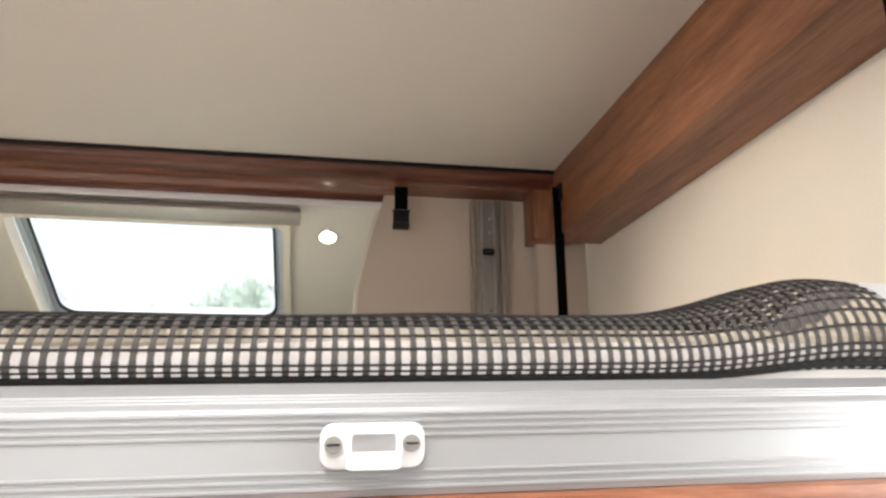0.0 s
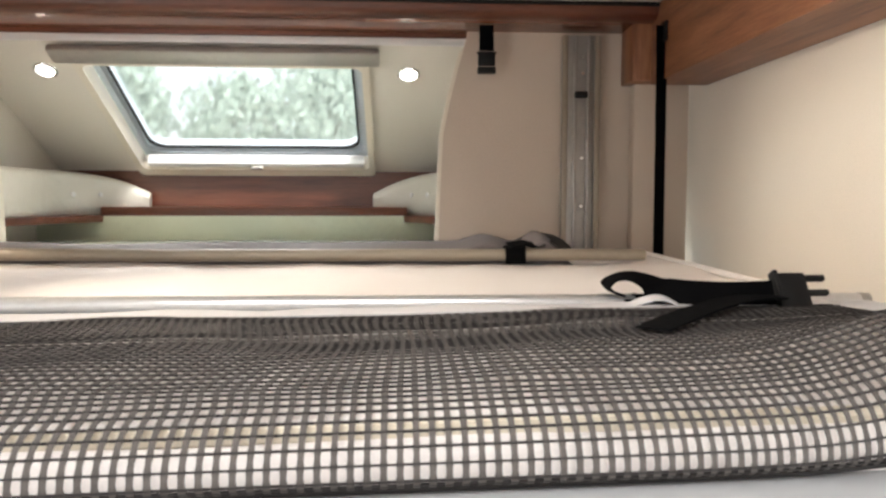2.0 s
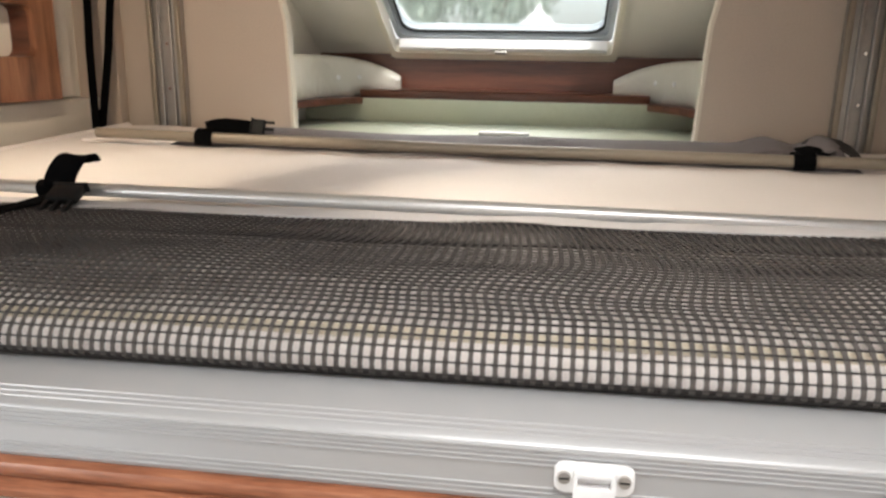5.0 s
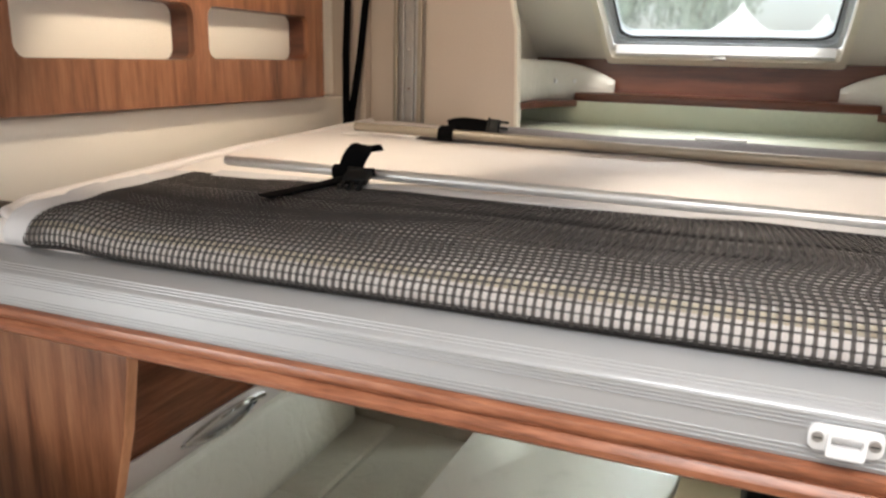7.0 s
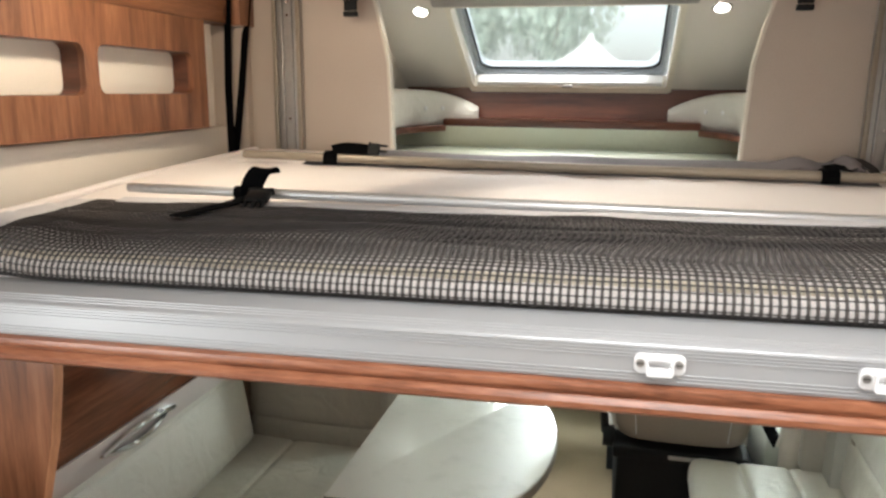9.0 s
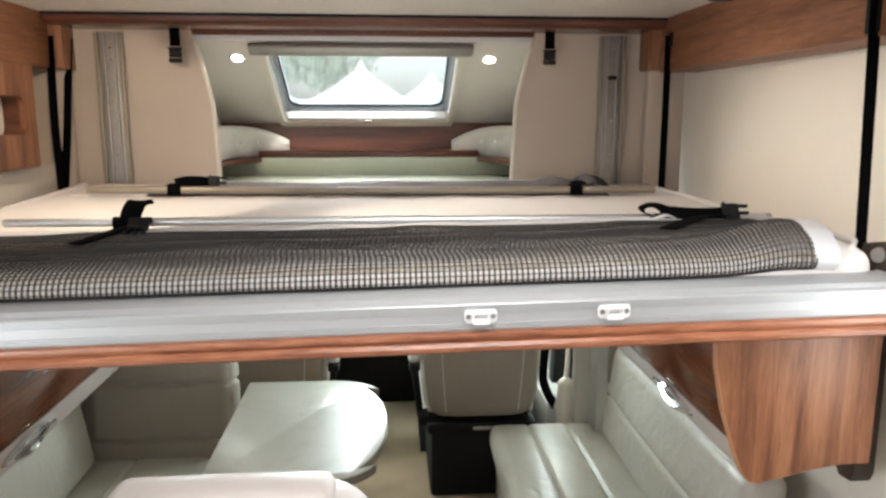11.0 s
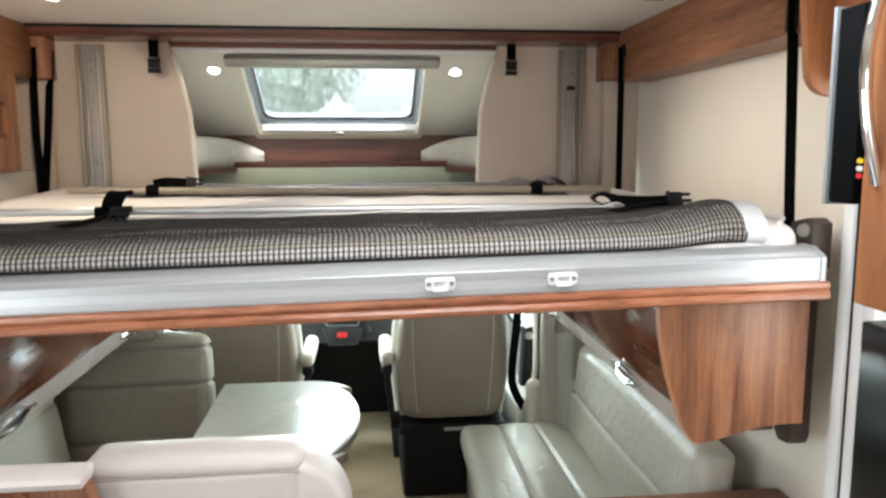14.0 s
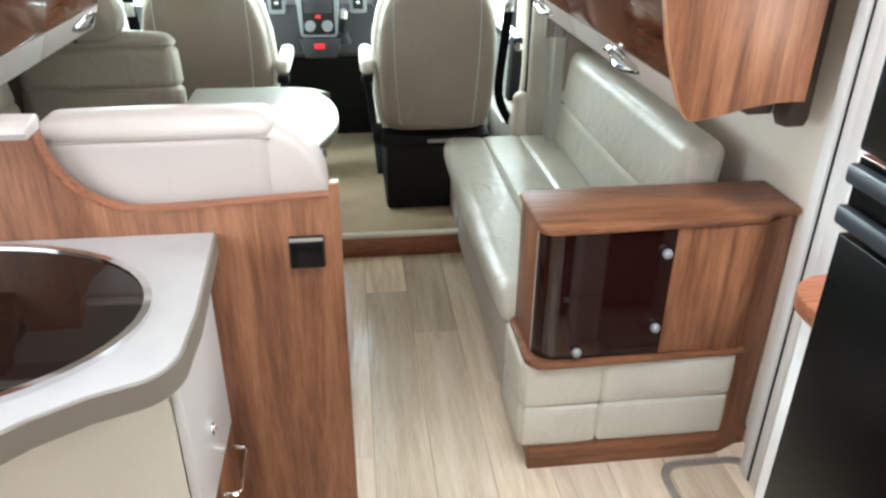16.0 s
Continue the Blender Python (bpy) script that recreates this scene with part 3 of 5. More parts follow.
for (ya, yb, za, zb), (oa, ob_) in zip(NI, ((Y0, ym), (ym, Y1))):
    inner = rounded(ya, yb, za, zb, 0.025)
    cx, cz = (ya + yb) / 2, (za + zb) / 2
    outer = []
    for (u, w) in inner:
        du, dw = u - cx, w - cz
        k = min(((ob_ - cx) if du > 0 else (cx - oa)) / max(abs(du), 1e-6), ((Z1 - cz) if dw > 0 else (cz - Z0)) / max(abs(dw), 1e-6))
        outer.append((cx + du * k, cz + dw * k))
    # carry the outline into the corners
    for cu, cw in ((oa, Z0), (oa, Z1), (ob_, Z0), (ob_, Z1)):
        i = min(range(len(outer)), key=lambda i: (outer[i][0] - cu) ** 2 + (outer[i][1] - cw) ** 2)
        outer[i] = (cu, cw)
    framed(outer, inner, "x", -1.060, -1.077, bm)
part("board", bm, WOOD_Z, panel)
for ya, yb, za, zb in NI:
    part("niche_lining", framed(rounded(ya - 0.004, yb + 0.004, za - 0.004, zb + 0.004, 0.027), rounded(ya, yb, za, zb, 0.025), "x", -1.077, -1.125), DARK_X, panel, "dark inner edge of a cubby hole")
setting("niche_back", box(-1.132, -1.126, 0.835, 2.0, 1.58, 1.894), WALL, "cream wall behind the cubby holes", "wall")
setting("ledge_wall_left", box(-1.168, -1.1, 0.836, 2.09, 1.36, 1.572, 0.01), WALL, "cream lower wall lining beside the bed", "wall")

# ---- the lift bed ----
bed = thing("lift_bed", (0, 1.3, 1.31), "lowered lift bed with ribbed aluminium front rail and wood trim", "bed")
part("platform", box(-1.06, 1.06, 0.76, 2.08, 1.318, 1.385, 0.004), WHITEPL, bed, "white bed platform")


def rail_profile():
    """Outline of the front rail (y, z): upright face with raised ribs, then a shallow bevel that rises to the net."""
    pts = [(0.76, 1.352), (0.681, 1.352)]
    for z in (1.3565, 1.361, 1.3655, 1.3855, 1.3898, 1.394, 1.398):
        pts += [(0.68, z - 0.0011), (0.6787, z - 0.0006), (0.6787, z + 0.0006), (0.68, z + 0.0011)]
    pts += [(0.6803, 1.4005), (0.6818, 1.4022)]
    for k in (0.2, 0.33, 0.46):
        y, z = 0.682 + 0.039 * k, 1.4024 + 0.0168 * k
        pts += [(y - 0.0011, z - 0.0004), (y - 0.0008, z + 0.0007), (y + 0.0004, z + 0.0011), (y + 0.0011, z + 0.0005)]
    return pts + [(0.721, 1.4192), (0.735, 1.4197), (0.76, 1.4199)]


part("front_rail", prism(rail_profile(), "x", -1.03, 1.018), ALUWHITE, bed, "ribbed satin aluminium front rail")
for s, x0, x1 in ((1, 1.0185, 1.035), (-1, -1.047, -1.0305)):
    part("end_cap", prism([(0.762, 1.351), (0.679, 1.351), (0.679, 1.4), (0.684, 1.4055), (0.72, 1.4208), (0.762, 1.4215)], "x", x0, x1, 0.005, None, 3), ALUWHITE, bed, "white plastic end cap")
trimp = [(0.76, 1.3515), (0.678, 1.3515), (0.672, 1.349), (0.670, 1.343), (0.672, 1.337), (0.676, 1.334), (0.671, 1.331), (0.667, 1.325), (0.668, 1.318), (0.674, 1.313), (0.76, 1.313)]
part("wood_trim", prism(trimp, "x", -1.05, 1.038), TRIM_X, bed, "reddish walnut trim with a rounded moulding")
part("underside", box(-1.05, 1.05, 0.77, 2.07, 1.3, 1.317), WALL, bed)
for s, lo in ((1, 0.94), (-1, 1.32)):
    part("side_bracket", prism([(0.765, 1.36), (0.765, 1.462), (0.79, 1.472), (0.86, 1.458), (0.87, 1.40), (0.87, lo + 0.015), (0.85, lo - 0.005), (0.81, lo), (0.80, lo + 0.02), (0.80, 1.36)], "x", s * 1.052, s * 1.1, 0.004), BROWNPL, bed, "brown-grey lift mechanism bracket")
    if s > 0:
        part("bracket_arm", box(min(s * 0.985, s * 1.048), max(s * 0.985, s * 1.048), 0.86, 0.92, 0.955, 1.06, 0.006), BROWNPL, bed)
    part("bracket_bolt", disc((s * 1.05, 0.79, 1.445), (-s, -0.4, 0), 0.016, 0.014, 16), GREYMETAL, bed)


def latch(x):
    t = thing("rail_latch", (x, 0.675, 1.38), "white plastic latch plate with two screws on the bed rail", "latch", "rail latches")
    w = 0.030
    part("plate", prism(rounded(x - w, x + w, 1.3675, 1.393, 0.008), "y", 0.6735, 0.6785, 0.0012), WHITEPL, t)
    br = framed(rounded(x - 0.0155, x + 0.0155, 1.367, 1.389, 0.003), rounded(x - 0.0125, x + 0.0125, 1.377, 1.3865, 0.002), "y", 0.6645, 0.6733)
    part("keeper", br, WHITEPL, t)
    for sx in (-0.0225, 0.0225):
        sc = part("screw", disc((x + sx, 0.6725, 1.381), (0, -1, 0), 0.0052, 0.003, 14), GREYMETAL, t, "steel screw")
        part("slot", box(x + sx - 0.0035, x + sx + 0.0035, 0.6703, 0.6709, 1.3805, 1.3815), BLACKPL, sc)


latch(0.224)
latch(0.470)

# mattress with round front edge
matt = thing("mattress", (0, 1.4, 1.385), "flat white fabric-covered mattress on the lift bed", "mattress")
cover = cushion(-1.008, 1.025, 0.752, 2.06, 1.386, 1.474, 0.04, [], 0.004, step=0.05, wob=0.006)
for v in cover.verts:
    sink = min(max((0.93 - v.co.y) / 0.17, 0.0), 1.0)
    v.co.z -= 0.012 * sink * sink * (3 - 2 * sink) * min(1.0, (v.co.z - 1.386) / 0.05)
part("cover", cover, SHEET, matt)
part("piping", tube([(-0.9, 0.768, 1.4535), (-0.3, 0.767, 1.4545), (0.4, 0.767, 1.4545), (0.95, 0.768, 1.4535)], 0.0065, 8), PIPING, matt, "beige piping along the front edge")
part("piping", tube([(-0.998, 2.04, 1.466), (-1.003, 1.4, 1.468), (-1.0, 0.84, 1.466), (-0.985, 0.79, 1.459), (-0.93, 0.766, 1.452)], 0.011, 10), SHEET, matt)
part("piping", tube([(1.01, 2.04, 1.468), (1.02, 1.4, 1.47), (1.015, 0.82, 1.47), (0.98, 0.775, 1.464)], 0.006, 8), SHEET, matt)


# safety net over the mattress edge: woven of real threads
DRAPE = [(1.100, 1.482), (1.00, 1.4795), (0.88, 1.4782), (0.81, 1.4725), (0.782, 1.4685), (0.762, 1.463), (0.748, 1.455), (0.740, 1.445), (0.737, 1.436), (0.738, 1.4285), (0.742, 1.424), (0.750, 1.4222), (0.758, 1.4215)]
SL = sum(math.hypot(b[0] - a[0], b[1] - a[1]) for a, b in zip(DRAPE, DRAPE[1:]))
U0, U1 = -0.875, 0.935


def drape(s):
    """Place across the bed (y, z) and the outward normal after s metres from the front pole."""
    left = s
    for (y0, z0), (y1, z1) in zip(DRAPE, DRAPE[1:]):
        d = math.hypot(y1 - y0, z1 - z0)
        if left <= d or (y1, z1) == DRAPE[-1]:
            k = left / d
            return y0 + (y1 - y0) * k, z0 + (z1 - z0) * k, (z1 - z0) / d, (y0 - y1) / d
        left -= d


def ease(v):
    v = min(max(v, 0.0), 1.0)
    return v * v * (3 - 2 * v)


def net_point(u, s):
    flat = ease((0.33 - s) / 0.06) * ease(s / 0.04)
    sh = s + flat * 0.011 * noise.noise(Vector((u * 2.4, s * 15.0, 9.0)))
    y, z, ny, nz = drape(max(0.0, min(SL, sh)))
    lift = 0.0035 + 0.005 * (noise.noise(Vector((u * 3.1, s * 5.0, 0.3))) + 0.6 * noise.noise(Vector((u * 7.0, s * 11.0, 1.7)))) * (0.4 + 0.6 * flat)
    lift += flat * (0.002 * math.exp(-((s - 0.27 - 0.03 * math.sin(u * 5)) / 0.014) ** 2) + 0.0015 * math.exp(-((s - 0.12 - 0.02 * math.sin(u * 4 + 2)) / 0.012) ** 2))
    wave = 0.03 * noise.noise(Vector((u * 2.2, s * 6.0, 4.0))) * flat
    wave -= 0.05 * ease((u - 0.55) / 0.4) * ease(s / 0.35)
    down = 1 - ease((s - 0.36) / 0.09)
    hump = 0.036 * math.exp(-((u - 0.90) / 0.11) ** 2) * math.exp(-((s - 0.28) / 0.12) ** 2) * down
    hump += 0.014 * math.exp(-((u + 0.80) / 0.07) ** 2) * math.exp(-((s - 0.31) / 0.1) ** 2) * down
    return Vector((u + wave, y - abs(ny) * max(0, lift), z + max(lift, 0.002) * max(nz, 0) + hump))


def dense(u, s):
    """How much the weave is bunched: at one end of the flat part and along the tucked lower edge."""
    return (0.06 + 0.36 * ease((0.1 - u) / 0.7)) * ease((0.33 - s) / 0.05) + 0.15 * ease((s - SL + 0.05) / 0.03)


ROW = 0.0098


def threads(along, places, steps, width, thick):
    verts, faces = [], []
    for c in places:
        base = len(verts)
        for j in range(steps + 1):
            if along == "s":
                u, s = c, SL * j / steps
                wide = width * (1 + dense(u, s) - 0.12 * ease((s - 0.33) / 0.04)) * (1 + 0.14 * math.cos(2 * math.pi * s / ROW))
                a, b = net_point(u - wide / 2, s), net_point(u + wide / 2, s)
            else:
                u, s = U0 + (U1 - U0) * j / steps, c
                wide = width * (1 + 1.4 * dense(u, s))
                a, b = net_point(u, max(0, s - wide / 2)), net_point(u, min(SL, s + wide / 2))
            mid = (a + b) / 2
            y, z, ny, nz = drape(s)
            up = Vector((0, -abs(ny), max(nz, 0.0))).normalized() * thick
            verts += [a, a + up, b + up, b]
        for j in range(steps):
            p, q = base + 4 * j, base + 4 * (j + 1)
            faces += [(p + k, p + (k + 1) % 4, q + (k + 1) % 4, q + k) for k in range(4)]
    me = bpy.data.meshes.new("net")
    me.from_pydata([tuple(v) for v in verts], [], faces)
    return me


net = thing("safety_net", (0.05, 0.95, 1.475), "grey woven safety net draped over the mattress edge", "net")
across = [ROW * k for k in range(int((SL - 0.024) / ROW) + 1)]
while across[-1] < SL - 0.004:
    across.append(across[-1] + 0.0042)
for nm, mat, me, lb in (("netting", NETSOFT, threads("s", [U0 + (U1 - U0) * k / 171 for k in range(172)], 180, 0.0047, 0.0009), "soft grey cross yarns of the open mesh"),
                        ("cord_layer", NET, threads("u", across, 180, 0.0014, 0.0015), "thin dark lengthwise cords of the mesh")):
    own = bmesh.new()
    own.from_mesh(me)
    bmesh.ops.recalc_face_normals(own, faces=own.faces[:])
    tagged(part(nm, own, mat, net, lb), kind="stuff")
cord = [net_point(U0 + (U1 - U0) * k / 90, SL - 0.016) + Vector((0, 0.004, -0.0015)) for k in range(91)]
part("bottom_cord", tube(cord, 0.0032, 6), NET, net, "dark folded lower edge of the net")
part("pole", tube([(-0.822, 1.137, 1.4935), (0.0, 1.136, 1.4935), (0.992, 1.134, 1.4925)], 0.0098, 16), ALU, net, "aluminium pole along the net")
part("pole_end", disc((0.993, 1.134, 1.4925), (1, 0, 0), 0.0106, 0.012, 16), GREYMETAL, net)
# white hem along the pole and at both ends
hem = bmesh.new()
rows = []
for k in range(81):
    u = -0.82 + 1.75 * k / 80
    j = 0.004 * noise.noise(Vector((u * 9, 2, 0)))
    rows.append([hem.verts.new(p) for p in ((u, 1.148, 1.484), (u, 1.136, 1.482), (u, 1.118 + j, 1.4895 + j), (u, 1.086 + j * 0.3, 1.4865 + j * 0.3), (u, 1.086 + j * 0.3, 1.4825), (u, 1.12, 1.4825))])
for r0, r1 in zip(rows, rows[1:]):
    for k in range(6):
        hem.faces.new((r0[k], r0[(k + 1) % 6], r1[(k + 1) % 6], r1[k]))
part("hem", hem, HEM, net, "white hem tape")
for e0, e1 in ((0.932, 0.985), (-0.918, -0.872)):
    own = bmesh.new()
    rows = []
    for j in range(61):
        s = SL * j / 60
        row = []
        for i in range(7):
            u = e0 + (e1 - e0) * i / 6
            edge = (i / 6) if e0 > 0 else (1 - i / 6)
            p = net_point(u, s)
            p.z += (0.005 * noise.noise(Vector((s * 38, i * 0.4, e0 * 9))) + 0.010 * math.sin(math.pi * min(1, s / 0.42))) * edge * (1 if s < 0.4 else 0.5)
            p.x += 0.006 * noise.noise(Vector((s * 25, 3.0, e0 * 5))) * edge
            row.append(p)
        up = [own.verts.new(p + Vector((0, -0.001, 0.0016))) for p in row]
        dn = [own.verts.new(p - Vector((0, -0.001, 0.001))) for p in row[::-1]]
        rows.append(up + dn)
    for r0, r1 in zip(rows, rows[1:]):
        for k in range(14):
            own.faces.new((r0[k], r0[(k + 1) % 14], r1[(k + 1) % 14], r1[k]))
    bmesh.ops.recalc_face_normals(own, faces=own.faces[:])
    part("end_hem", own, HEM, net, "white puckered end hem")


def buckle(c, d, up, parent, size=1.0, tongue=True):
    """A side-release buckle at c, along d, facing up."""
    d, up = Vector(d).normalized(), Vector(up).normalized()
    s = d.cross(up)
    m = Matrix((s, d, up)).transposed().to_4x4()
    m.translation = c
    b = box(-0.021 * size, 0.021 * size, -0.018 * size, 0.012 * size, -0.006 * size, 0.006 * size, 0.003 * size)
    box(-0.024 * size, 0.024 * size, -0.022 * size, -0.017 * size, -0.007 * size, 0.007 * size, 0.002 * size, bm=b)
    bk = part("buckle", moved(b, m), BLACKPL, parent, "black side-release buckle")
    if tongue:
        for x in (-0.016, 0.0, 0.016):
            part("prong", moved(box((x - 0.003) * size, (x + 0.003) * size, 0.0125 * size, 0.034 * size, -0.0035 * size, 0.0035 * size, 0.0015 * size), m), BLACKPL, bk)
    return bk


def smooth_line(pts, n):
    """More points along a soft curve through the given ones."""
    pts = [Vector(p) for p in pts]
    out = []
    for i in range(len(pts) - 1):
        a, b, c, d = pts[max(i - 1, 0)], pts[i], pts[i + 1], pts[min(i + 2, len(pts) - 1)]
        for k in range(n):
            t = k / n
            out.append(0.5 * (2 * b + (c - a) * t + (2 * a - 5 * b + 4 * c - d) * t * t + (3 * b - a - 3 * c + d) * t ** 3))
    return out + [pts[-1]]


# loose belt with buckle at one end of the front pole
st = thing("net_strap", (0.72, 1.1, 1.49), "black webbing strap with buckle looped round the pole", "strap", "net straps")
lp = smooth_line([(0.694, 1.138, 1.501), (0.681, 1.139, 1.506), (0.675, 1.139, 1.514), (0.686, 1.139, 1.522), (0.704, 1.136, 1.524), (0.722, 1.128, 1.518), (0.742, 1.112, 1.506), (0.785, 1.098, 1.503), (0.825, 1.094, 1.503), (0.872, 1.093, 1.505)], 5)
sd = smooth_line([(0, 1, 0.0), (0, 1, 0), (0, 1, 0.1), (0.2, 1, 0.1), (0.2, 1, 0.2), (0.1, 1, 0.5), (0, 0.5, 0.85), (0, 0.4, 0.9), (0, 0.4, 0.9), (0, 0.4, 0.9)], 5)
part("loop", ribbon(lp, sd, 0.038, 0.0025), WEB, st)
part("wrap", tube([(0.693, 1.136, 1.4905), (0.711, 1.136, 1.491), (0.729, 1.1355, 1.4905)], 0.0122, 16), WEB, st)
part("tail", ribbon(smooth_line([(0.86, 1.085, 1.505), (0.81, 1.07, 1.505), (0.75, 1.02, 1.503), (0.70, 0.97, 1.5005), (0.658, 0.925, 1.498)], 4), (-0.35, 1, 0.0), 0.034, 0.0025), WEB, st)
part("hem_curl", ribbon(smooth_line([(0.692, 1.106, 1.486), (0.708, 1.103, 1.493), (0.728, 1.102, 1.496), (0.748, 1.102, 1.489)], 4), (0, 1, 0.3), 0.015, 0.0016), HEM, net, "white curl of hem tape")
buckle((0.885, 1.092, 1.508), (1, 0.05, 0), (0, -0.85, 0.5), st, 1.15)

st = thing("net_strap", (-0.53, 1.12, 1.49), "black webbing strap with buckle wrapped round the pole", "strap", "net straps")
part("flap", ribbon(smooth_line([(-0.535, 1.128, 1.487), (-0.534, 1.119, 1.503), (-0.53, 1.123, 1.520), (-0.524, 1.133, 1.535), (-0.519, 1.144, 1.541), (-0.515, 1.153, 1.539), (-0.513, 1.157, 1.53)], 4), (1, 0.05, 0), 0.046, 0.003), WEB, st)
part("wrap", tube([(-0.577, 1.136, 1.4925), (-0.556, 1.136, 1.493), (-0.53, 1.136, 1.493)], 0.0135, 16), WEB, st)
part("tail", ribbon(smooth_line([(-0.54, 1.115, 1.486), (-0.556, 1.07, 1.481), (-0.57, 1.0, 1.479), (-0.585, 0.935, 1.477)], 4), (1, 0.3, 0.0), 0.03, 0.0025), WEB, st)
buckle((-0.508, 1.092, 1.4915), (0.05, -0.85, -0.4), (0, -0.4, 0.85), st, 1.1)

# second net, lying folded behind the far pole
net2 = thing("rolled_net", (0, 1.75, 1.475), "second grey safety net lying folded by its pole", "net")
part("pole", tube([(-0.848, 1.68, 1.518), (-0.4, 1.682, 1.513), (0, 1.684, 1.509), (0.907, 1.684, 1.5085)], 0.0118, 14), POLEBEIGE, net2, "grey-beige pole")
own = bmesh.new()
rows = []
for k in range(121):
    u = -0.74 + 1.52 * k / 120
    e = 1.0 + 0.15 * noise.noise(Vector((u * 4, 5, 0)))
    h = 0.046 + 0.006 * noise.noise(Vector((u * 3, 1, 3)))
    h *= ease((u + 0.74) / 0.12)
    if u > 0.5:
        h += 0.016 * math.exp(-((u - 0.60) / 0.04) ** 2) + 0.022 * math.exp(-((u - 0.71) / 0.03) ** 2)
    h *= ease((0.79 - u) / 0.07)
    prof = [(1.702, 1.4755), (1.706, 1.48 + h * 0.75), (1.74, 1.48 + h * e), (1.80, 1.48 + h * 1.05), (1.86, 1.48 + h * 0.7 * e), (1.905, 1.478), (1.89, 1.4755)]
    rows.append([own.verts.new((u, y + 0.004 * noise.noise(Vector((u * 15, y * 9, 0))), z)) for y, z in prof])
for r0, r1 in zip(rows, rows[1:]):
    for k in range(7):
        own.faces.new((r0[k], r0[(k + 1) % 7], r1[(k + 1) % 7], r1[k]))
own.faces.new(rows[0][::-1])
own.faces.new(rows[-1])
bmesh.ops.recalc_face_normals(own, faces=own.faces[:])
part("folded_netting", own, NETFAR, net2)
for k, (x0, x1, z1) in enumerate(((0.55, 0.66, 1.530), (0.68, 0.765, 1.536))):
    lobe = [(x0 + (x1 - x0) * i / 10, 1.72 + 0.05 * math.sin(math.pi * i / 10), 1.49 + (z1 - 1.49) * math.sin(math.pi * (0.12 + 0.8 * i / 10)) ** 0.7) for i in range(11)]
    part("net_fold", ribbon(lobe, (0, 1, 0.25), 0.08, 0.004), NET, net2, "loose fold of netting")
for x0, x1 in ((-0.92, -0.73), (0.76, 0.89)):
    part("end_fold", cushion(x0, x1, 1.712, 1.85, 1.4755, 1.501, 0.01, [], 0.004, step=0.02, wob=0.012), SHEET, net2, "pale crumpled hem end")
for x in (-0.59, 0.65):
    zc = 1.516 if x < 0 else 1.509
    st = thing("net_strap", (x, 1.69, 1.49), "short black strap and buckle on the far pole", "strap", "net straps")
    part("wrap", ribbon([(x, 1.712, zc - 0.012), (x, 1.705, zc + 0.012), (x, 1.69, zc + 0.0165), (x, 1.674, zc + 0.012), (x, 1.667, zc), (x, 1.67, zc - 0.017)], (1, 0, 0), 0.04, 0.003), WEB, st)
    if x < 0:
        part("tail", ribbon(smooth_line([(x + 0.0, 1.69, 1.533), (x + 0.03, 1.70, 1.54), (x + 0.07, 1.702, 1.539), (x + 0.10, 1.703, 1.536)], 4), (0, 0.35, 1), 0.032, 0.003), WEB, st)
        buckle((x + 0.118, 1.702, 1.536), (1, 0.0, -0.05), (0, -0.9, 0.4), st, 0.95)
    else:
        part("tail", ribbon([(x - 0.01, 1.69, 1.527), (x + 0.02, 1.70, 1.531), (x + 0.05, 1.71, 1.524)], (0, 1, 0.3), 0.03, 0.003), WEB, st)

# lift belts and hanging buckles
for nm, pts, wdt in (("far", [(1.022, 1.934, 2.01), (1.024, 1.936, 1.88), (1.027, 1.94, 1.478)], 0.03), ("near", [(1.018, 0.834, 2.0), (1.022, 0.836, 1.9), (1.044, 0.846, 1.52), (1.047, 0.847, 1.465)], 0.036)):
    st = thing("lift_belt", (pts[-1][0], pts[-1][1], 1.47), "taut black lift belt between ceiling fascia and bed", "strap", "lift belts")
    part("belt", ribbon(pts, (1, 0.45, 0), wdt, 0.003), WEB, st)
    if nm == "far":
        part("anchor", box(1.0245, 1.0315, 1.918, 1.95, 1.975, 2.02, 0.002), BLACKPL, st, "black belt guide block")
    else:
        part("anchor", box(1.0235, 1.0315, 0.832, 0.872, 1.9, 2.0, 0.002), BLACKPL, st, "black belt guide block")
for pts in ([(-1.07, 2.03, 2.0), (-1.06, 1.99, 1.7), (-1.045, 1.965, 1.478)], [(-1.04, 2.11, 2.0), (-1.045, 2.05, 1.7), (-1.045, 1.985, 1.478)]):
    st = thing("lift_belt", (pts[-1][0], pts[-1][1], 1.45), "taut black lift belt between ceiling fascia and bed", "strap", "lift belts")
    part("belt", ribbon(pts, (1, -0.45, 0), 0.034, 0.003), WEB, st)
st = thing("lift_belt", (-1.055, 0.786, 1.40), "wide dark grey-green lift belt beside the niche panel", "strap", "lift belts")
part("belt", ribbon([(-1.053, 0.784, 2.07), (-1.053, 0.784, 1.7), (-1.053, 0.787, 1.39)], (0, 1, 0), 0.058, 0.004), BELTGREY, st)
sh = thing("wall_shelf", (-1.08, 0.74, 1.59), "short walnut shelf with a rounded end", "shelf")
part("board", prism([(-1.168, 0.53), (-0.985, 0.53), (-0.985, 0.70)] + arc(-1.01, 0.715, 0.025, 0.03, 0, 90, 6) + [(-1.168, 0.745)], "z", 1.598, 1.63, 0.005), TRIM_X, sh)
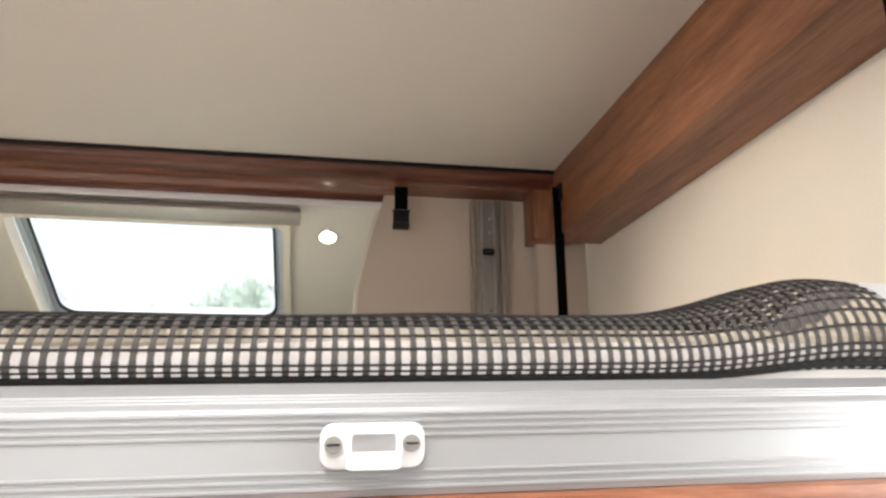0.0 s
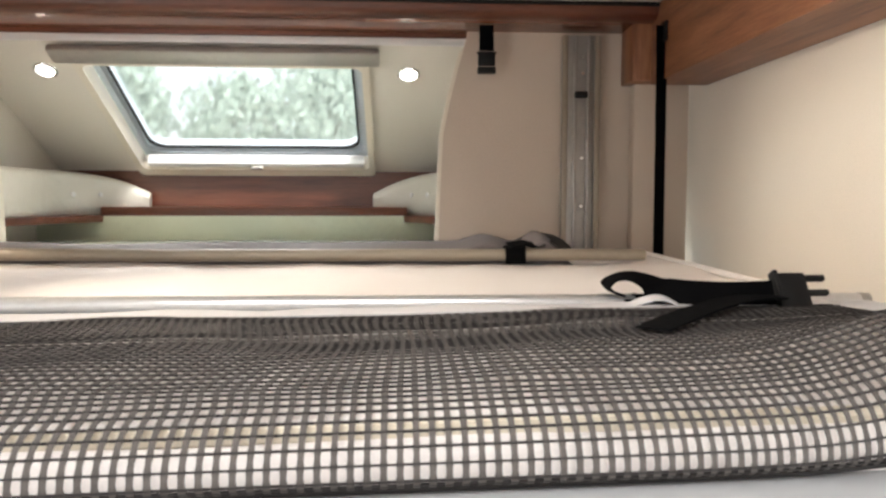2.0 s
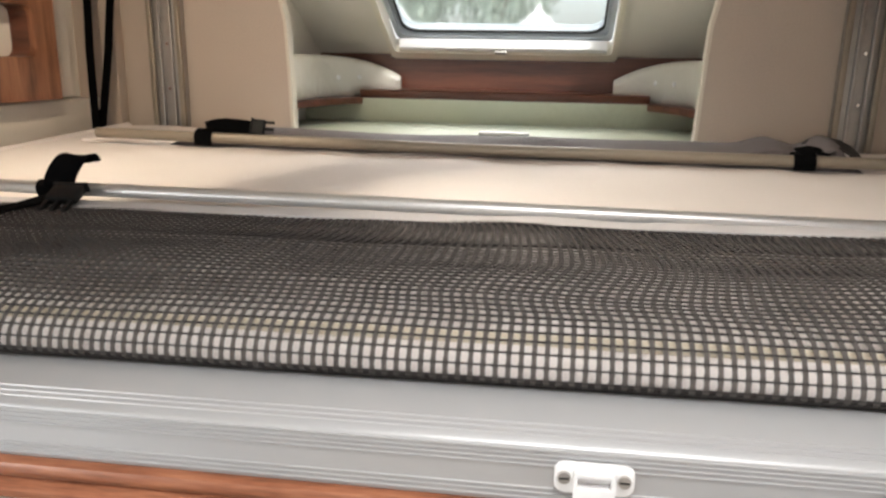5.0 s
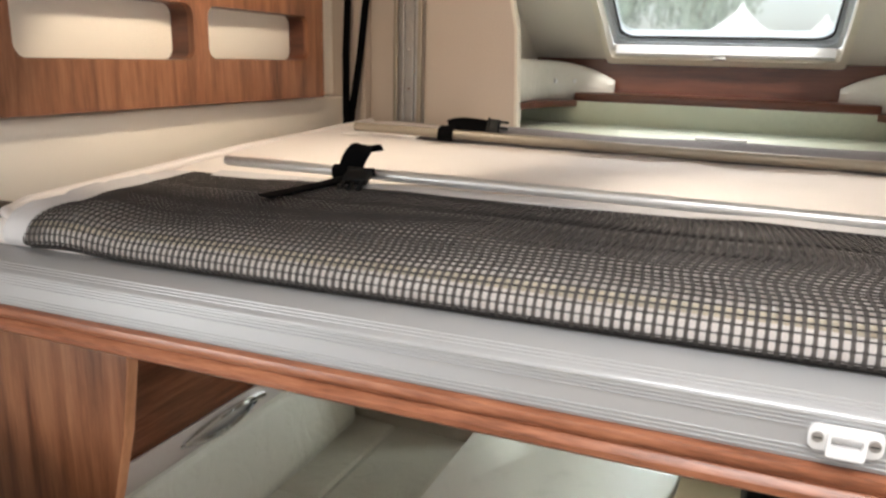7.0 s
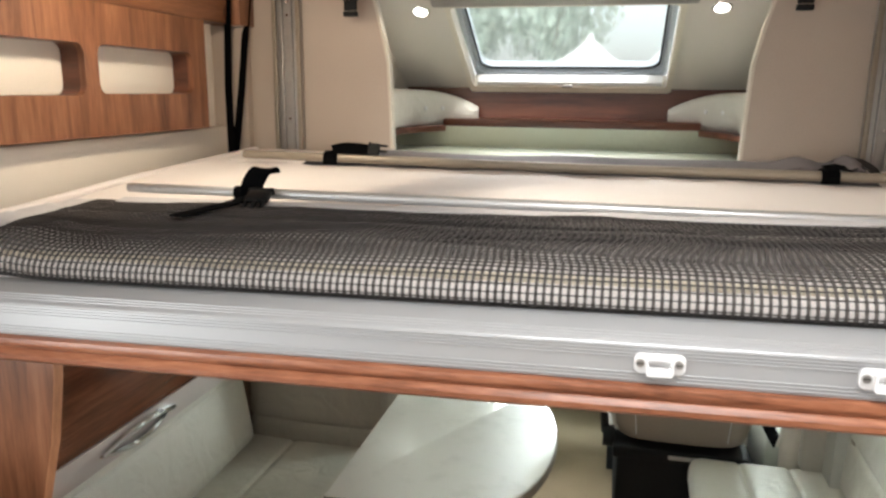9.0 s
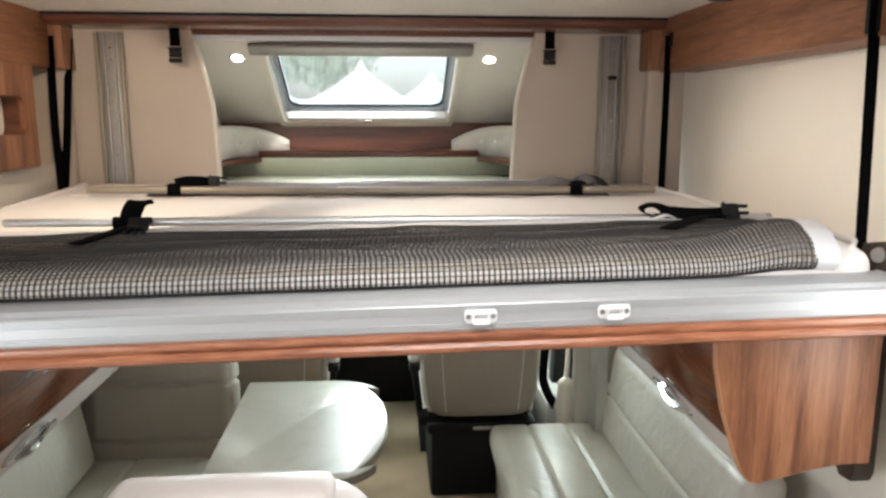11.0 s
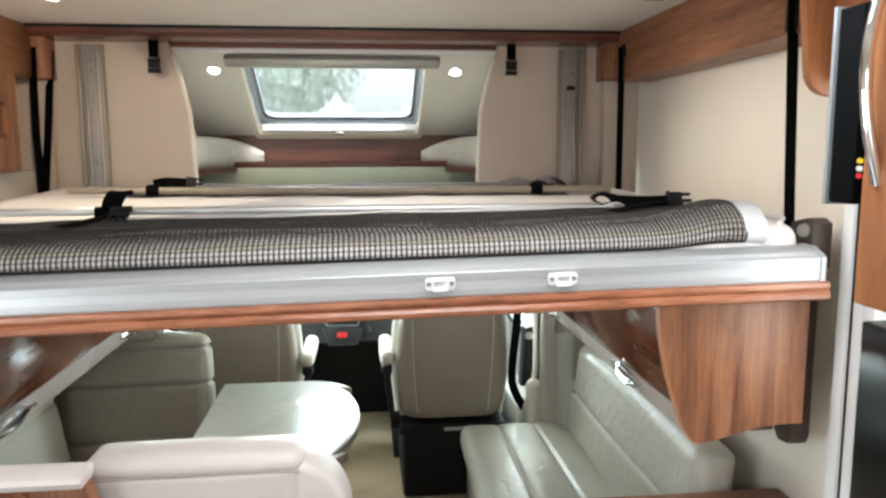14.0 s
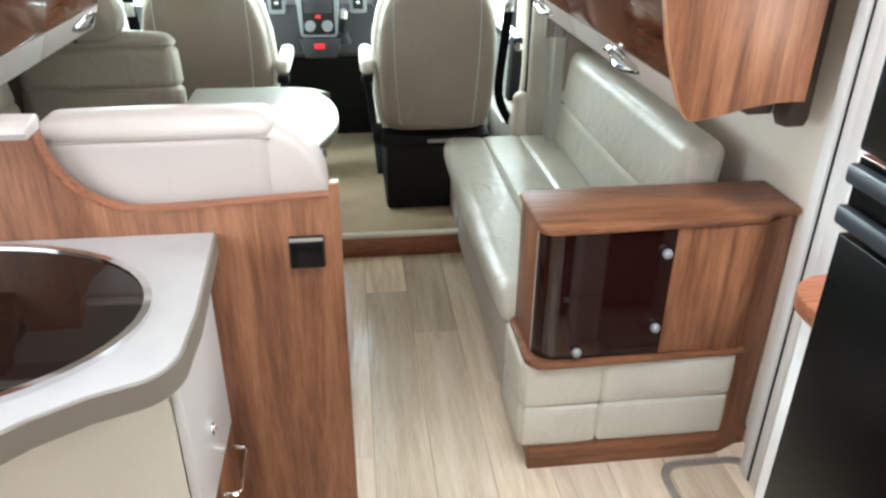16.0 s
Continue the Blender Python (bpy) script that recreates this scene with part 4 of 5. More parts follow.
for x, y, z in ((0.637, 2.06, 1.919), (-0.667, 2.06, 1.918), (0.688, 0.8, 1.95), (-0.612, 0.8, 1.945)):
    st = thing("hanging_buckle_strap", (x, y, z), "short black strap with buckle hanging from above", "strap", "hanging buckles")
    top = 2.035 if y > 2 else 2.074
    part("belt", ribbon([(x, y, top), (x, y - 0.002, z + 0.055)], (1, 0, 0), 0.035, 0.003), WEB, st)
    buckle((x, y - 0.003, z + 0.03), (0, 0, -1), (0, -1, 0), st, 1.0, False)
    part("socket", box(x - 0.022, x + 0.022, y - 0.012, y + 0.008, z, z + 0.016, 0.003), BLACKPL, st)

# ceiling spotlight
cl = thing("ceiling_spotlight", (-0.70, 1.30, 2.06), "oval grey ceiling spotlight, switched on", "lamp")
own = bmesh.new()
bmesh.ops.create_uvsphere(own, u_segments=24, v_segments=12, radius=1, matrix=Matrix.Translation((-0.69, 1.31, 2.066)) @ Matrix.Diagonal((0.075, 0.06, 0.03, 1)))
part("housing", own, GREYMETAL, cl, "grey oval housing")
part("rim", ring_of((-0.70, 1.285, 2.045), (-0.1, -0.55, -0.8), 0.027, 0.008), CREAMPL, cl)
part("lens", disc((-0.70, 1.284, 2.041), (-0.1, -0.55, -0.8), 0.02, 0.006), BULB, cl, "warm glowing lens")
lamp("ceiling_spot_glow", "SPOT", look((-0.702, 1.27, 2.02), (-0.92, 1.5, 1.62)), 13.0, (1.0, 0.84, 0.64), 0.03).data.spot_size = radians(128)
# added fill beam that brightens the right wall and mattress; the lens points elsewhere
beam = lamp("ceiling_spot_beam", "SPOT", look((-0.70, 1.272, 2.02), (1.17, 1.25, 1.28)), 74.0, (1.0, 0.88, 0.73), 0.03)
beam.data.spot_size, beam.data.spot_blend = radians(52), 0.9


# ---- lockers hanging below the bed ----
def locker(s, xi, xo, group, low, yh0):
    t = thing("overhead_locker", (s * 0.9, 1.4, 1.0), "walnut locker under the bed with a glossy flap", "cabinet", group)
    X = [(xi, 1.312), (xi + 0.004, 1.25), (xi + 0.022, 1.16), (xi + 0.052, 1.07), (xi + 0.072, 1.022), (xi + 0.088, 1.002), (xi + 0.108, 0.998), (xi + 0.15, 1.006 - low * 0.3), (xi + 0.22, 1.024 - low * 0.7), (xi + 0.28, 1.033 - low), (xo, 1.034 - low), (xo, 1.312)]
    # the deeper locker hangs lower
    deep, drop = (1.25, 1.13) if low else (1.0, 1.0)
    X = [(x, 1.29 - (1.29 - z) * deep if z < 1.29 else z) for x, z in X]
    part("end_panel", prism([(s * x, z) for x, z in X], "y", 0.738, 0.757, 0.002), WOOD_Z, t, "upright-grained walnut end panel")
    part("edge_band", ribbon([(s * (x - 0.0012), 0.7475, z) for x, z in X[:7]], (0, 1, 0), 0.0195, 0.0016), EDGEWOOD, t, "pale orange wood edge band")
    part("body", prism([(s * (xi + 0.06), 1.3), (s * (xi + 0.075), 1.2), (s * (xi + 0.12), 1.05), (s * 1.035, 1.06), (s * 1.035, 1.3)], "y", 0.758, 2.06), WALL, t)
    F = [(xi + 0.012, 1.285), (xi + 0.018, 1.23), (xi + 0.036, 1.15), (xi + 0.06, 1.076), (xi + 0.075, 1.078), (xi + 0.051, 1.155), (xi + 0.033, 1.232), (xi + 0.027, 1.285)]
    S = [(xi + 0.058, 1.0745), (xi + 0.084, 1.012), (xi + 0.095, 1.003), (xi + 0.13, 1.01), (xi + 0.105, 1.03), (xi + 0.078, 1.0745)]
    F, S = ([(x, 1.29 - (1.29 - z) * drop) for x, z in q] for q in (F, S))
    for ya, yb, yh in ((0.76, 1.55, yh0), (1.554, 2.05, 1.92)):
        d = part("flap", prism([(s * x, z) for x, z in F], "y", ya, yb, 0.001), GLOSS_Y, t, "glossy dark walnut flap")
        part("lip_strip", prism([(s * x, z) for x, z in S], "y", ya, yb, 0.001), LEATHERP, d, "pale grip strip")
        h = [(s * (xi + 0.066 - 0.013 * math.sin(math.pi * k / 12)), yh - 0.115 + 0.23 * k / 12, 1.29 - 0.245 * drop + 0.02 * math.sin(math.pi * k / 12)) for k in range(13)]
        part("handle", tube(h, 0.0075, 8, tube([(p[0] + s * 0.014, p[1], p[2] - 0.036 * math.sin(math.pi * k / 12) - 0.004) for k, p in enumerate(h)], 0.009, 8)), CHROME, d, "curved chrome handle")
    part("seal_line", box(min(s * (xi + 0.01), s * (xi + 0.045)), max(s * (xi + 0.01), s * (xi + 0.045)), 0.76, 2.05, 1.286, 1.2955, 0), BLACKPL, t, "black rubber seal line")
    part("seal_edge", box(min(s * (xi + 0.004), s * (xi + 0.045)), max(s * (xi + 0.004), s * (xi + 0.045)), 0.76, 2.05, 1.296, 1.3, 0), ALU, t)


locker(1, 0.700, 1.04, "lockers below the bed", 0.0, 1.11)
locker(-1, 0.690, 1.10, "lockers below the bed", 0.065, 1.02)


# the front of the bed hangs a little lower at one end
def sag(top):
    for ob in top.children_recursive:
        if ob.name.startswith("pole"):
            continue
        base = Vector((0, 0, 0))
        p = ob.parent
        while p is not None:
            base += p.location
            p = p.parent
        for v in ob.data.vertices:
            w = v.co + base
            v.co.z += 0.0195 * (w.x - 0.25) * ease((1.6 - w.y) / 0.8)
            if top.name == "mattress":
                v.co.z += (0.024 + 0.012 * max(0.0, -w.x)) * max(0.0, w.y - 1.14)


for ob in list(bpy.data.objects):
    if ob.parent is None and ob.name.split(".")[0] in ("rail_latch", "mattress", "safety_net"):
        sag(ob)
sag(bed)

# ---- dinette ----
bench = thing("corner_bench", (-0.85, 1.5, 0.0), "cream leather corner bench round the dinette table", "bench")
part("base", box(-1.165, -0.45, 0.66, 2.09, 0.0, 0.36, 0.01), WOOD_Y, bench, "walnut bench base")
part("seat_cushion", cushion(-1.165, -0.62, 0.98, 2.075, 0.361, 0.47, 0.035, [(1, 1.55), (0, -0.9)], 0.008), LEATHER, bench)
part("side_backrest", moved(cushion(-0.06, 0.06, 0.85, 2.0, 0.0, 0.5, 0.045, [(2, 0.26)], 0.012), Matrix.Translation((-1.07, 0, 0.47)) @ Matrix.Rotation(radians(-10), 4, "Y")), LEATHER, bench)
part("rear_seat_cushion", cushion(-1.1, -0.1, 0.76, 1.12, 0.361, 0.47, 0.035, [], 0.008), LEATHER, bench)
part("far_backrest", moved(cushion(-0.27, 0.27, -0.06, 0.06, 0.0, 0.52, 0.04, [(2, 0.12), (2, 0.335), (2, 0.475)], 0.016, groove=0.013), Matrix.Translation((-0.81, 2.1, 0.41)) @ Matrix.Rotation(radians(-6), 4, "X")), LEATHERG, bench, "grey-cream leather backrest")
part("headrest", moved(cushion(-0.15, 0.15, -0.05, 0.05, 0.0, 0.16, 0.06, [], 0.012), Matrix.Translation((-0.855, 2.13, 0.915)) @ Matrix.Rotation(radians(-6), 4, "X")), LEATHERG, bench, "taupe leather headrest")
# backrest behind the end panel, seen over it
seat = thing("dinette_bench", (-0.25, 0.72, 0.36), "pale rose-grey leather dinette seat backrest", "seat")
part("backrest", cushion(-0.46, -0.046, 0.622, 0.74, 0.47, 1.066, 0.028, [(2, 1.03)], 0.006, groove=0.003), LEATHERP, seat)
part("seam", tube(smooth_line([(-0.45, 0.617, 1.031), (-0.25, 0.6135, 1.034), (-0.104, 0.616, 1.034), (-0.059, 0.624, 1.028), (-0.0445, 0.65, 1.016)], 5), 0.0016, 6), LEATHERT, seat, "thin dark stitched seam")
part("seat_cushion", cushion(-0.46, 0.06, 0.746, 1.15, 0.361, 0.5, 0.04, [], 0.01), LEATHERP, seat)
part("side_pad", prism([(-0.09, 0.5), (-0.09, 1.048)] + arc(-0.075, 0.915, 0.118, 0.133, 84, 0, 9) + [(0.043, 0.5)], "y", 0.628, 0.745, 0.02, None, 3), LEATHERP, seat)
part("shoulder_pad", prism([(0.450, 1.096), (0.446, 1.106), (0.450, 1.1135), (0.462, 1.117), (0.494, 1.1235), (0.504, 1.1195), (0.507, 1.108), (0.5, 1.097)], "x", -1.1, -0.385, 0.003), LEATHERP, seat)
part("pad_support", prism([(0.46, 1.0955), (0.5, 1.0965), (0.574, 1.03), (0.574, 0.99)], "x", -1.1, -0.53, 0.002), WOOD_X, seat, "walnut rail below the shoulder pad")

table = thing("dinette_table", (-0.2, 1.72, 0.0), "pale laminate dinette table with a rounded end", "table")
top = [(-0.485, 2.13), (-0.485, 1.32)] + arc(-0.16, 1.52, 0.2, 0.2, 270, 330, 6) + arc(-0.16, 1.725, 0.205, 0.405, -62, 62, 16)[1:-1] + arc(-0.16, 1.93, 0.2, 0.2, 30, 90, 6)
part("tabletop", prism(top, "z", 0.70, 0.73, 0.006), TABLETOP, table, "pale grey-white laminate top")
part("edge_band", ribbon([(x, y, 0.7145) for x, y in top[1:]], (0, 0, 1), 0.024, 0.004), EDGE, table, "grey-brown edge band")
part("leg", tube([(-0.25, 1.72, 0.0), (-0.25, 1.72, 0.7)], 0.035, 16), ALU, table, "aluminium column leg")

# end panel between kitchen and dinette
ep = thing("end_panel", (-0.5, 0.585, 0.0), "tall walnut end panel with a curved top edge", "panel")
curve = [(-0.432, 1.072)] + [(-0.43 + 0.15 * (1 - math.cos(math.pi / 2 * k / 8)), 1.066 - 0.150 * math.sin(math.pi / 2 * k / 8)) for k in range(9)]
outl = [(-1.165, 0.0), (0.066, 0.0), (0.066, 0.955), (0.048, 0.955), (0.046, 0.93), (0.0, 0.928), (-0.2, 0.918)] + curve[::-1] + [(-0.53, 1.072), (-0.54, 1.03), (-1.165, 1.03)]
part("board", prism(outl, "y", 0.575, 0.60, 0.002), WOOD_Z, ep)
edge = [(x, z + 0.002) for x, z in [(0.046, 0.93), (0.0, 0.928), (-0.2, 0.918)] + curve[::-1] + [(-0.528, 1.072)]]
part("edge_band", ribbon([(x, 0.5875, z) for x, z in edge], (0, 1, 0), 0.028, 0.004), TRIM_X, ep, "lighter rounded edge band")
sk = thing("socket_plate", (0.0, 0.573, 0.83), "black square socket plate on the walnut end panel", "socket")
part("plate", box(-0.032, 0.034, 0.566, 0.5745, 0.79, 0.857, 0.004), BLACKPL, sk)
part("flap", box(-0.026, 0.028, 0.563, 0.5655, 0.796, 0.845, 0.002), SCREENM, sk)
part("hinge_strip", box(-0.03, 0.032, 0.562, 0.5655, 0.848, 0.855, 0.001), GREYMETAL, sk)

# ---- kitchen ----
kit = thing("kitchen_unit", (-0.65, 0.2, 0.0), "cream kitchen unit with drawer fronts beside the hob", "cabinet")
part("carcass", prism([(-1.165, 0.572), (-0.20, 0.572), (-0.20, 0.25), (-0.235, 0.17), (-0.34, 0.1), (-0.5, 0.03), (-0.56, -0.9), (-1.165, -0.9)], "z", 0.0, 0.828), CREAMPL, kit)
dr = part("drawer_front", box(-0.199, -0.182, 0.27, 0.565, 0.44, 0.825, 0.004), WHITEPL, kit)
part("key_plate", prism([(0.40, 0.585), (0.412, 0.565), (0.40, 0.545), (0.388, 0.565)], "x", -0.1815, -0.178), CHROME, dr, "small chrome diamond lock")
part("lock_knob", disc((-0.176, 0.40, 0.565), (1, 0, 0), 0.006, 0.006, 12), CHROME, dr)
part("lower_front", box(-0.199, -0.184, 0.3, 0.57, 0.03, 0.432, 0.004), WOOD_Z, kit, "walnut lower drawer front")
part("bar_handle", tube([(-0.18, 0.40, 0.40), (-0.155, 0.40, 0.40), (-0.15, 0.41, 0.40), (-0.15, 0.52, 0.40), (-0.155, 0.53, 0.40), (-0.18, 0.53, 0.40)], 0.005, 8), CHROME, kit)
wt = thing("kitchen_worktop", (-0.6, 0.2, 0.84), "pale marbled laminate worktop with a curved front", "worktop")
ctop = [(-1.165, 0.574), (-0.163, 0.574), (-0.148, 0.30), (-0.150, 0.24)] + arc(-0.215, 0.215, 0.066, 0.085, 0, -75, 6)[1:] + [(-0.25, 0.112), (-0.31, 0.074), (-0.36, 0.026), (-0.40, -0.04), (-0.45, -0.15), (-0.5, -0.4), (-0.5, -0.9), (-1.165, -0.9)]
part("slab", prism(ctop, "z", 0.829, 0.872, 0.003), COUNTER, wt)
band = [(x, y, 0.8485) for x, y in ctop[1:-1]]
part("edge_band", ribbon([(x + 0.002, y - 0.001, z) for x, y, z in band], (0, 0, 1), 0.039, 0.004), EDGE, wt, "taupe edge band")
hob = thing("hob", (-0.55, 0.37, 0.873), "dark glass covered hob in a steel rim", "hob")
E1 = arc(-0.56, 0.30, 0.348, 0.244, 0, 360, 48)[:-1]
E2 = arc(-0.56, 0.30, 0.336, 0.233, 0, 360, 48)[:-1]
part("rim", framed(E1, E2, "z", 0.8725, 0.882), CHROME, hob, "polished steel rim")
part("glass_lid", prism(E2, "z", 0.8725, 0.8785), HOBGLASS, hob, "dark brown glass lid")

# ---- side sofa and sideboard ----
sofa = thing("side_sofa", (0.8, 1.6, 0.0), "cream leather side sofa with stitched cushions", "sofa")
part("base", box(0.51, 1.165, 0.85, 2.093, 0.06, 0.33, 0.01), LEATHERP, sofa, "cream padded sofa base")
part("base", box(0.51, 1.0, 2.13, 2.36, 0.1, 0.33, 0.01), LEATHERP, sofa)
part("plinth", box(0.53, 1.165, 0.84, 2.09, 0.0, 0.059), WOOD_Y, sofa)
part("seat_cushion", cushion(0.475, 1.0, 1.02, 2.34, 0.325, 0.445, 0.04, [(0, 0.64), (0, 0.80)], 0.012), LEATHER, sofa)
part("backrest", moved(cushion(-0.06, 0.06, 1.06, 2.295, 0.0, 0.40, 0.034, [(2, 0.19)], 0.014), Matrix.Translation((0.985, 0, 0.43)) @ Matrix.Rotation(radians(5), 4, "Y")), LEATHER, sofa)
part("end_pad", cushion(0.835, 1.06, 2.30, 2.36, 0.44, 1.02, 0.015, [], 0.004), LEATHERG, sofa, "upright taupe pad at the sofa end")

def ball(c, r):
    own = bmesh.new()
    bmesh.ops.create_uvsphere(own, u_segments=16, v_segments=10, radius=r, matrix=Matrix.Translation(c))
    return own


sb = thing("sideboard", (0.84, 0.9, 0.0), "walnut sideboard with smoked glass door and padded panel", "cabinet")
topo = [(1.165, 1.02), (0.515, 1.02), (0.505, 1.0), (0.505, 0.84)] + arc(0.545, 0.82, 0.04, 0.04, 180, 270, 6) + [(1.06, 0.795), (1.1, 0.83), (1.165, 0.835)]
part("top", prism(topo, "z", 0.722, 0.742, 0.006), WOOD_X, sb, "walnut top with a rounded corner")
part("back_box", box(0.62, 1.1, 0.93, 1.01, 0.37, 0.72), DARK_X, sb)
part("inner_side", box(0.515, 0.53, 0.85, 1.015, 0.365, 0.72, 0.002), WOOD_Z, sb)
rimp = [(1.075, 1.0), (0.515, 1.02), (0.498, 1.0), (0.498, 0.84)] + arc(0.548, 0.832, 0.05, 0.05, 180, 270, 6) + [(1.075, 0.795)]
part("rim_board", prism(rimp, "z", 0.347, 0.364, 0.004), WOOD_X, sb, "walnut rim board below the glass door")
dpath = arc(0.575, 0.85, 0.055, 0.05, 180, 270, 8) + [(0.66, 0.8), (0.84, 0.8)]
dpts = [(x, y) for x, y in dpath] + [(x, y + 0.006) for x, y in dpath[::-1]]
gd = part("glass_door", prism(dpts, "z", 0.367, 0.72), SMOKED, sb, "curved smoked brown glass door")
part("edge_strip", box(0.517, 0.522, 0.848, 0.853, 0.367, 0.72), ALU, gd)
for x, z in ((0.818, 0.66), (0.818, 0.452), (0.622, 0.392)):
    part("knob", ball((x, 0.788, z), 0.0125), SILVERPL, gd, "round silver knob")
# an embossed row of bars stands for the linked pattern in the glass
for k in range(6):
    part("mark_bar", box(0.58 + k * 0.035, 0.606 + k * 0.035, 0.7985, 0.7996, 0.535, 0.55, 0.0), SMOKED, gd)
part("front_panel", box(0.842, 1.062, 0.80, 0.815, 0.366, 0.72, 0.002), WOOD_Z, sb, "upright-grained walnut front")
part("tall_post", prism([(1.062, 0.81), (1.075, 0.81), (1.165, 0.85), (1.165, 0.9), (1.062, 0.9)], "z", 0.0, 0.72), WOOD_Z, sb, "walnut corner post")
for xa, xb in ((0.5, 0.706), (0.709, 1.062)):
    for za, zb in ((0.085, 0.2135), (0.2155, 0.346)):
        part("padded_panel", cushion(xa, xb, 0.80, 0.83, za, zb, 0.010, [], 0.004, step=0.03), LEATHER, sb, "cream padded panel")
part("pad_side", cushion(0.49, 0.52, 0.815, 1.02, 0.085, 0.346, 0.012, [(2, 0.2145)], 0.003, step=0.03), LEATHER, sb)
part("plinth", box(0.525, 1.062, 0.805, 0.83, 0.0, 0.084, 0.002), WOOD_X, sb)

# ---- entrance door side, fridge tower, television ----
for y0, y1, x0 in ((0.700, 0.736, 1.1), (0.660, 0.6915, 1.105), (0.615, 0.6555, 1.1)):
    setting("door_post", box(x0, 1.168, y0, y1, 0.0, 2.07, 0.006), WHITEPL, "white post of the entrance door frame", "door frame")
setting("door_gap", box(1.1075, 1.168, 0.6918, 0.6997, 0.0, 2.07), BLACKPL, "dark joint in the door frame", "door frame")
setting("door_leaf", box(1.13, 1.166, 0.535, 0.612, 0.02, 1.95, 0.004), WHITEPL, "white inner face of the entrance door", "door")
tower = thing("fridge_tower", (0.95, -0.25, 0.0), "tall orange-oak tower with black fridge and oven", "cabinet")
part("side", box(0.66, 1.165, -0.9, 0.073, 1.457, 2.07, 0.004), ORANGE_Z, tower, "orange oak upper cupboard")
part("fridge_door", box(0.66, 1.165, -0.9, 0.05, 0.03, 1.085, 0.004), SCREENM, tower, "glossy black fridge door")
part("oven_front", box(0.66, 1.165, -0.9, 0.055, 1.185, 1.44, 0.004), SCREENM, tower, "black oven front")
part("wood_divider", box(0.664, 1.165, -0.9, 0.052, 1.09, 1.18, 0.002), TRIM_X, tower, "walnut strip between the appliances")
part("recess_glass", box(0.661, 0.6638, -0.9, 0.048, 1.095, 1.178), SCREENM, tower)
for z in (1.1, 1.15):
    part("oven_bar", box(0.645, 0.6605, -0.9, 0.046, z, z + 0.024, 0.005), BEZEL, tower, "dark grey grip bar")
part("big_handle", tube([(0.662 - 0.024 * math.sin(math.pi * k / 14), 0.047, 1.6 + 0.26 * k / 14) for k in range(15)], 0.007, 10), CHROME, tower, "long curved chrome handle")
part("round_shelf", prism(arc(0.83, 0.19, 0.082, 0.08, 0, 180, 12) + [(0.748, 0.066), (0.912, 0.066)], "z", 0.868, 0.896, 0.004), TRIM_X, tower, "rounded walnut shelf end")
part("white_side", box(0.782, 0.9, 0.066, 0.235, 0.02, 0.867, 0.012), WHITEPL, tower)
upper = thing("upper_cupboard", (0.95, 0.5, 1.75), "orange-oak upper cupboard with a curved lower corner", "cabinet")
cp = [(0.895, 2.07), (0.9, 1.93), (0.912, 1.82)] + arc(0.965, 1.79, 0.05, 0.05, 180, 270, 6) + [(1.165, 1.735), (1.165, 2.07)]
part("side_panel", prism(cp, "y", 0.60, 0.62, 0.002), ORANGE_Z, upper)
part("body", box(0.96, 1.165, 0.25, 0.599, 1.76, 2.07, 0.004), ORANGE_Z, upper)
tv = thing("television", (0.69, 0.13, 1.69), "slim black television seen from its side", "television")
part("screen_frame", box(0.666, 1.1, 0.148, 0.155, 1.57, 1.815, 0.002), SILVERPL, tv, "silver-edged front frame")
part("back_shell", box(0.669, 1.08, 0.10, 0.1475, 1.573, 1.812, 0.004), TVBLACK, tv)
part("rear_plate", prism(rounded(0.705, 1.06, 1.60, 1.795, 0.02), "y", 0.086, 0.0995, 0.004), BEZEL, tv, "blue-grey raised rear plate")
part("socket_panel", box(0.68, 0.72, 0.088, 0.0995, 1.58, 1.64, 0.003), BLACKPL, tv)
for z, m in ((1.626, YELLOW), (1.617, WHITEPL), (1.608, RED)):
    part("plug_socket", disc((0.672, 0.094, z), (-0.6, -1, 0), 0.0034, 0.012, 10), m, tv)
setting("floor_mat_well", framed(rounded(0.88, 1.15, 0.25, 0.785, 0.06), rounded(0.9, 1.13, 0.27, 0.765, 0.05), "z", 0.0, 0.006), GREYMETAL, "grey rim of the entrance step well", "floor")


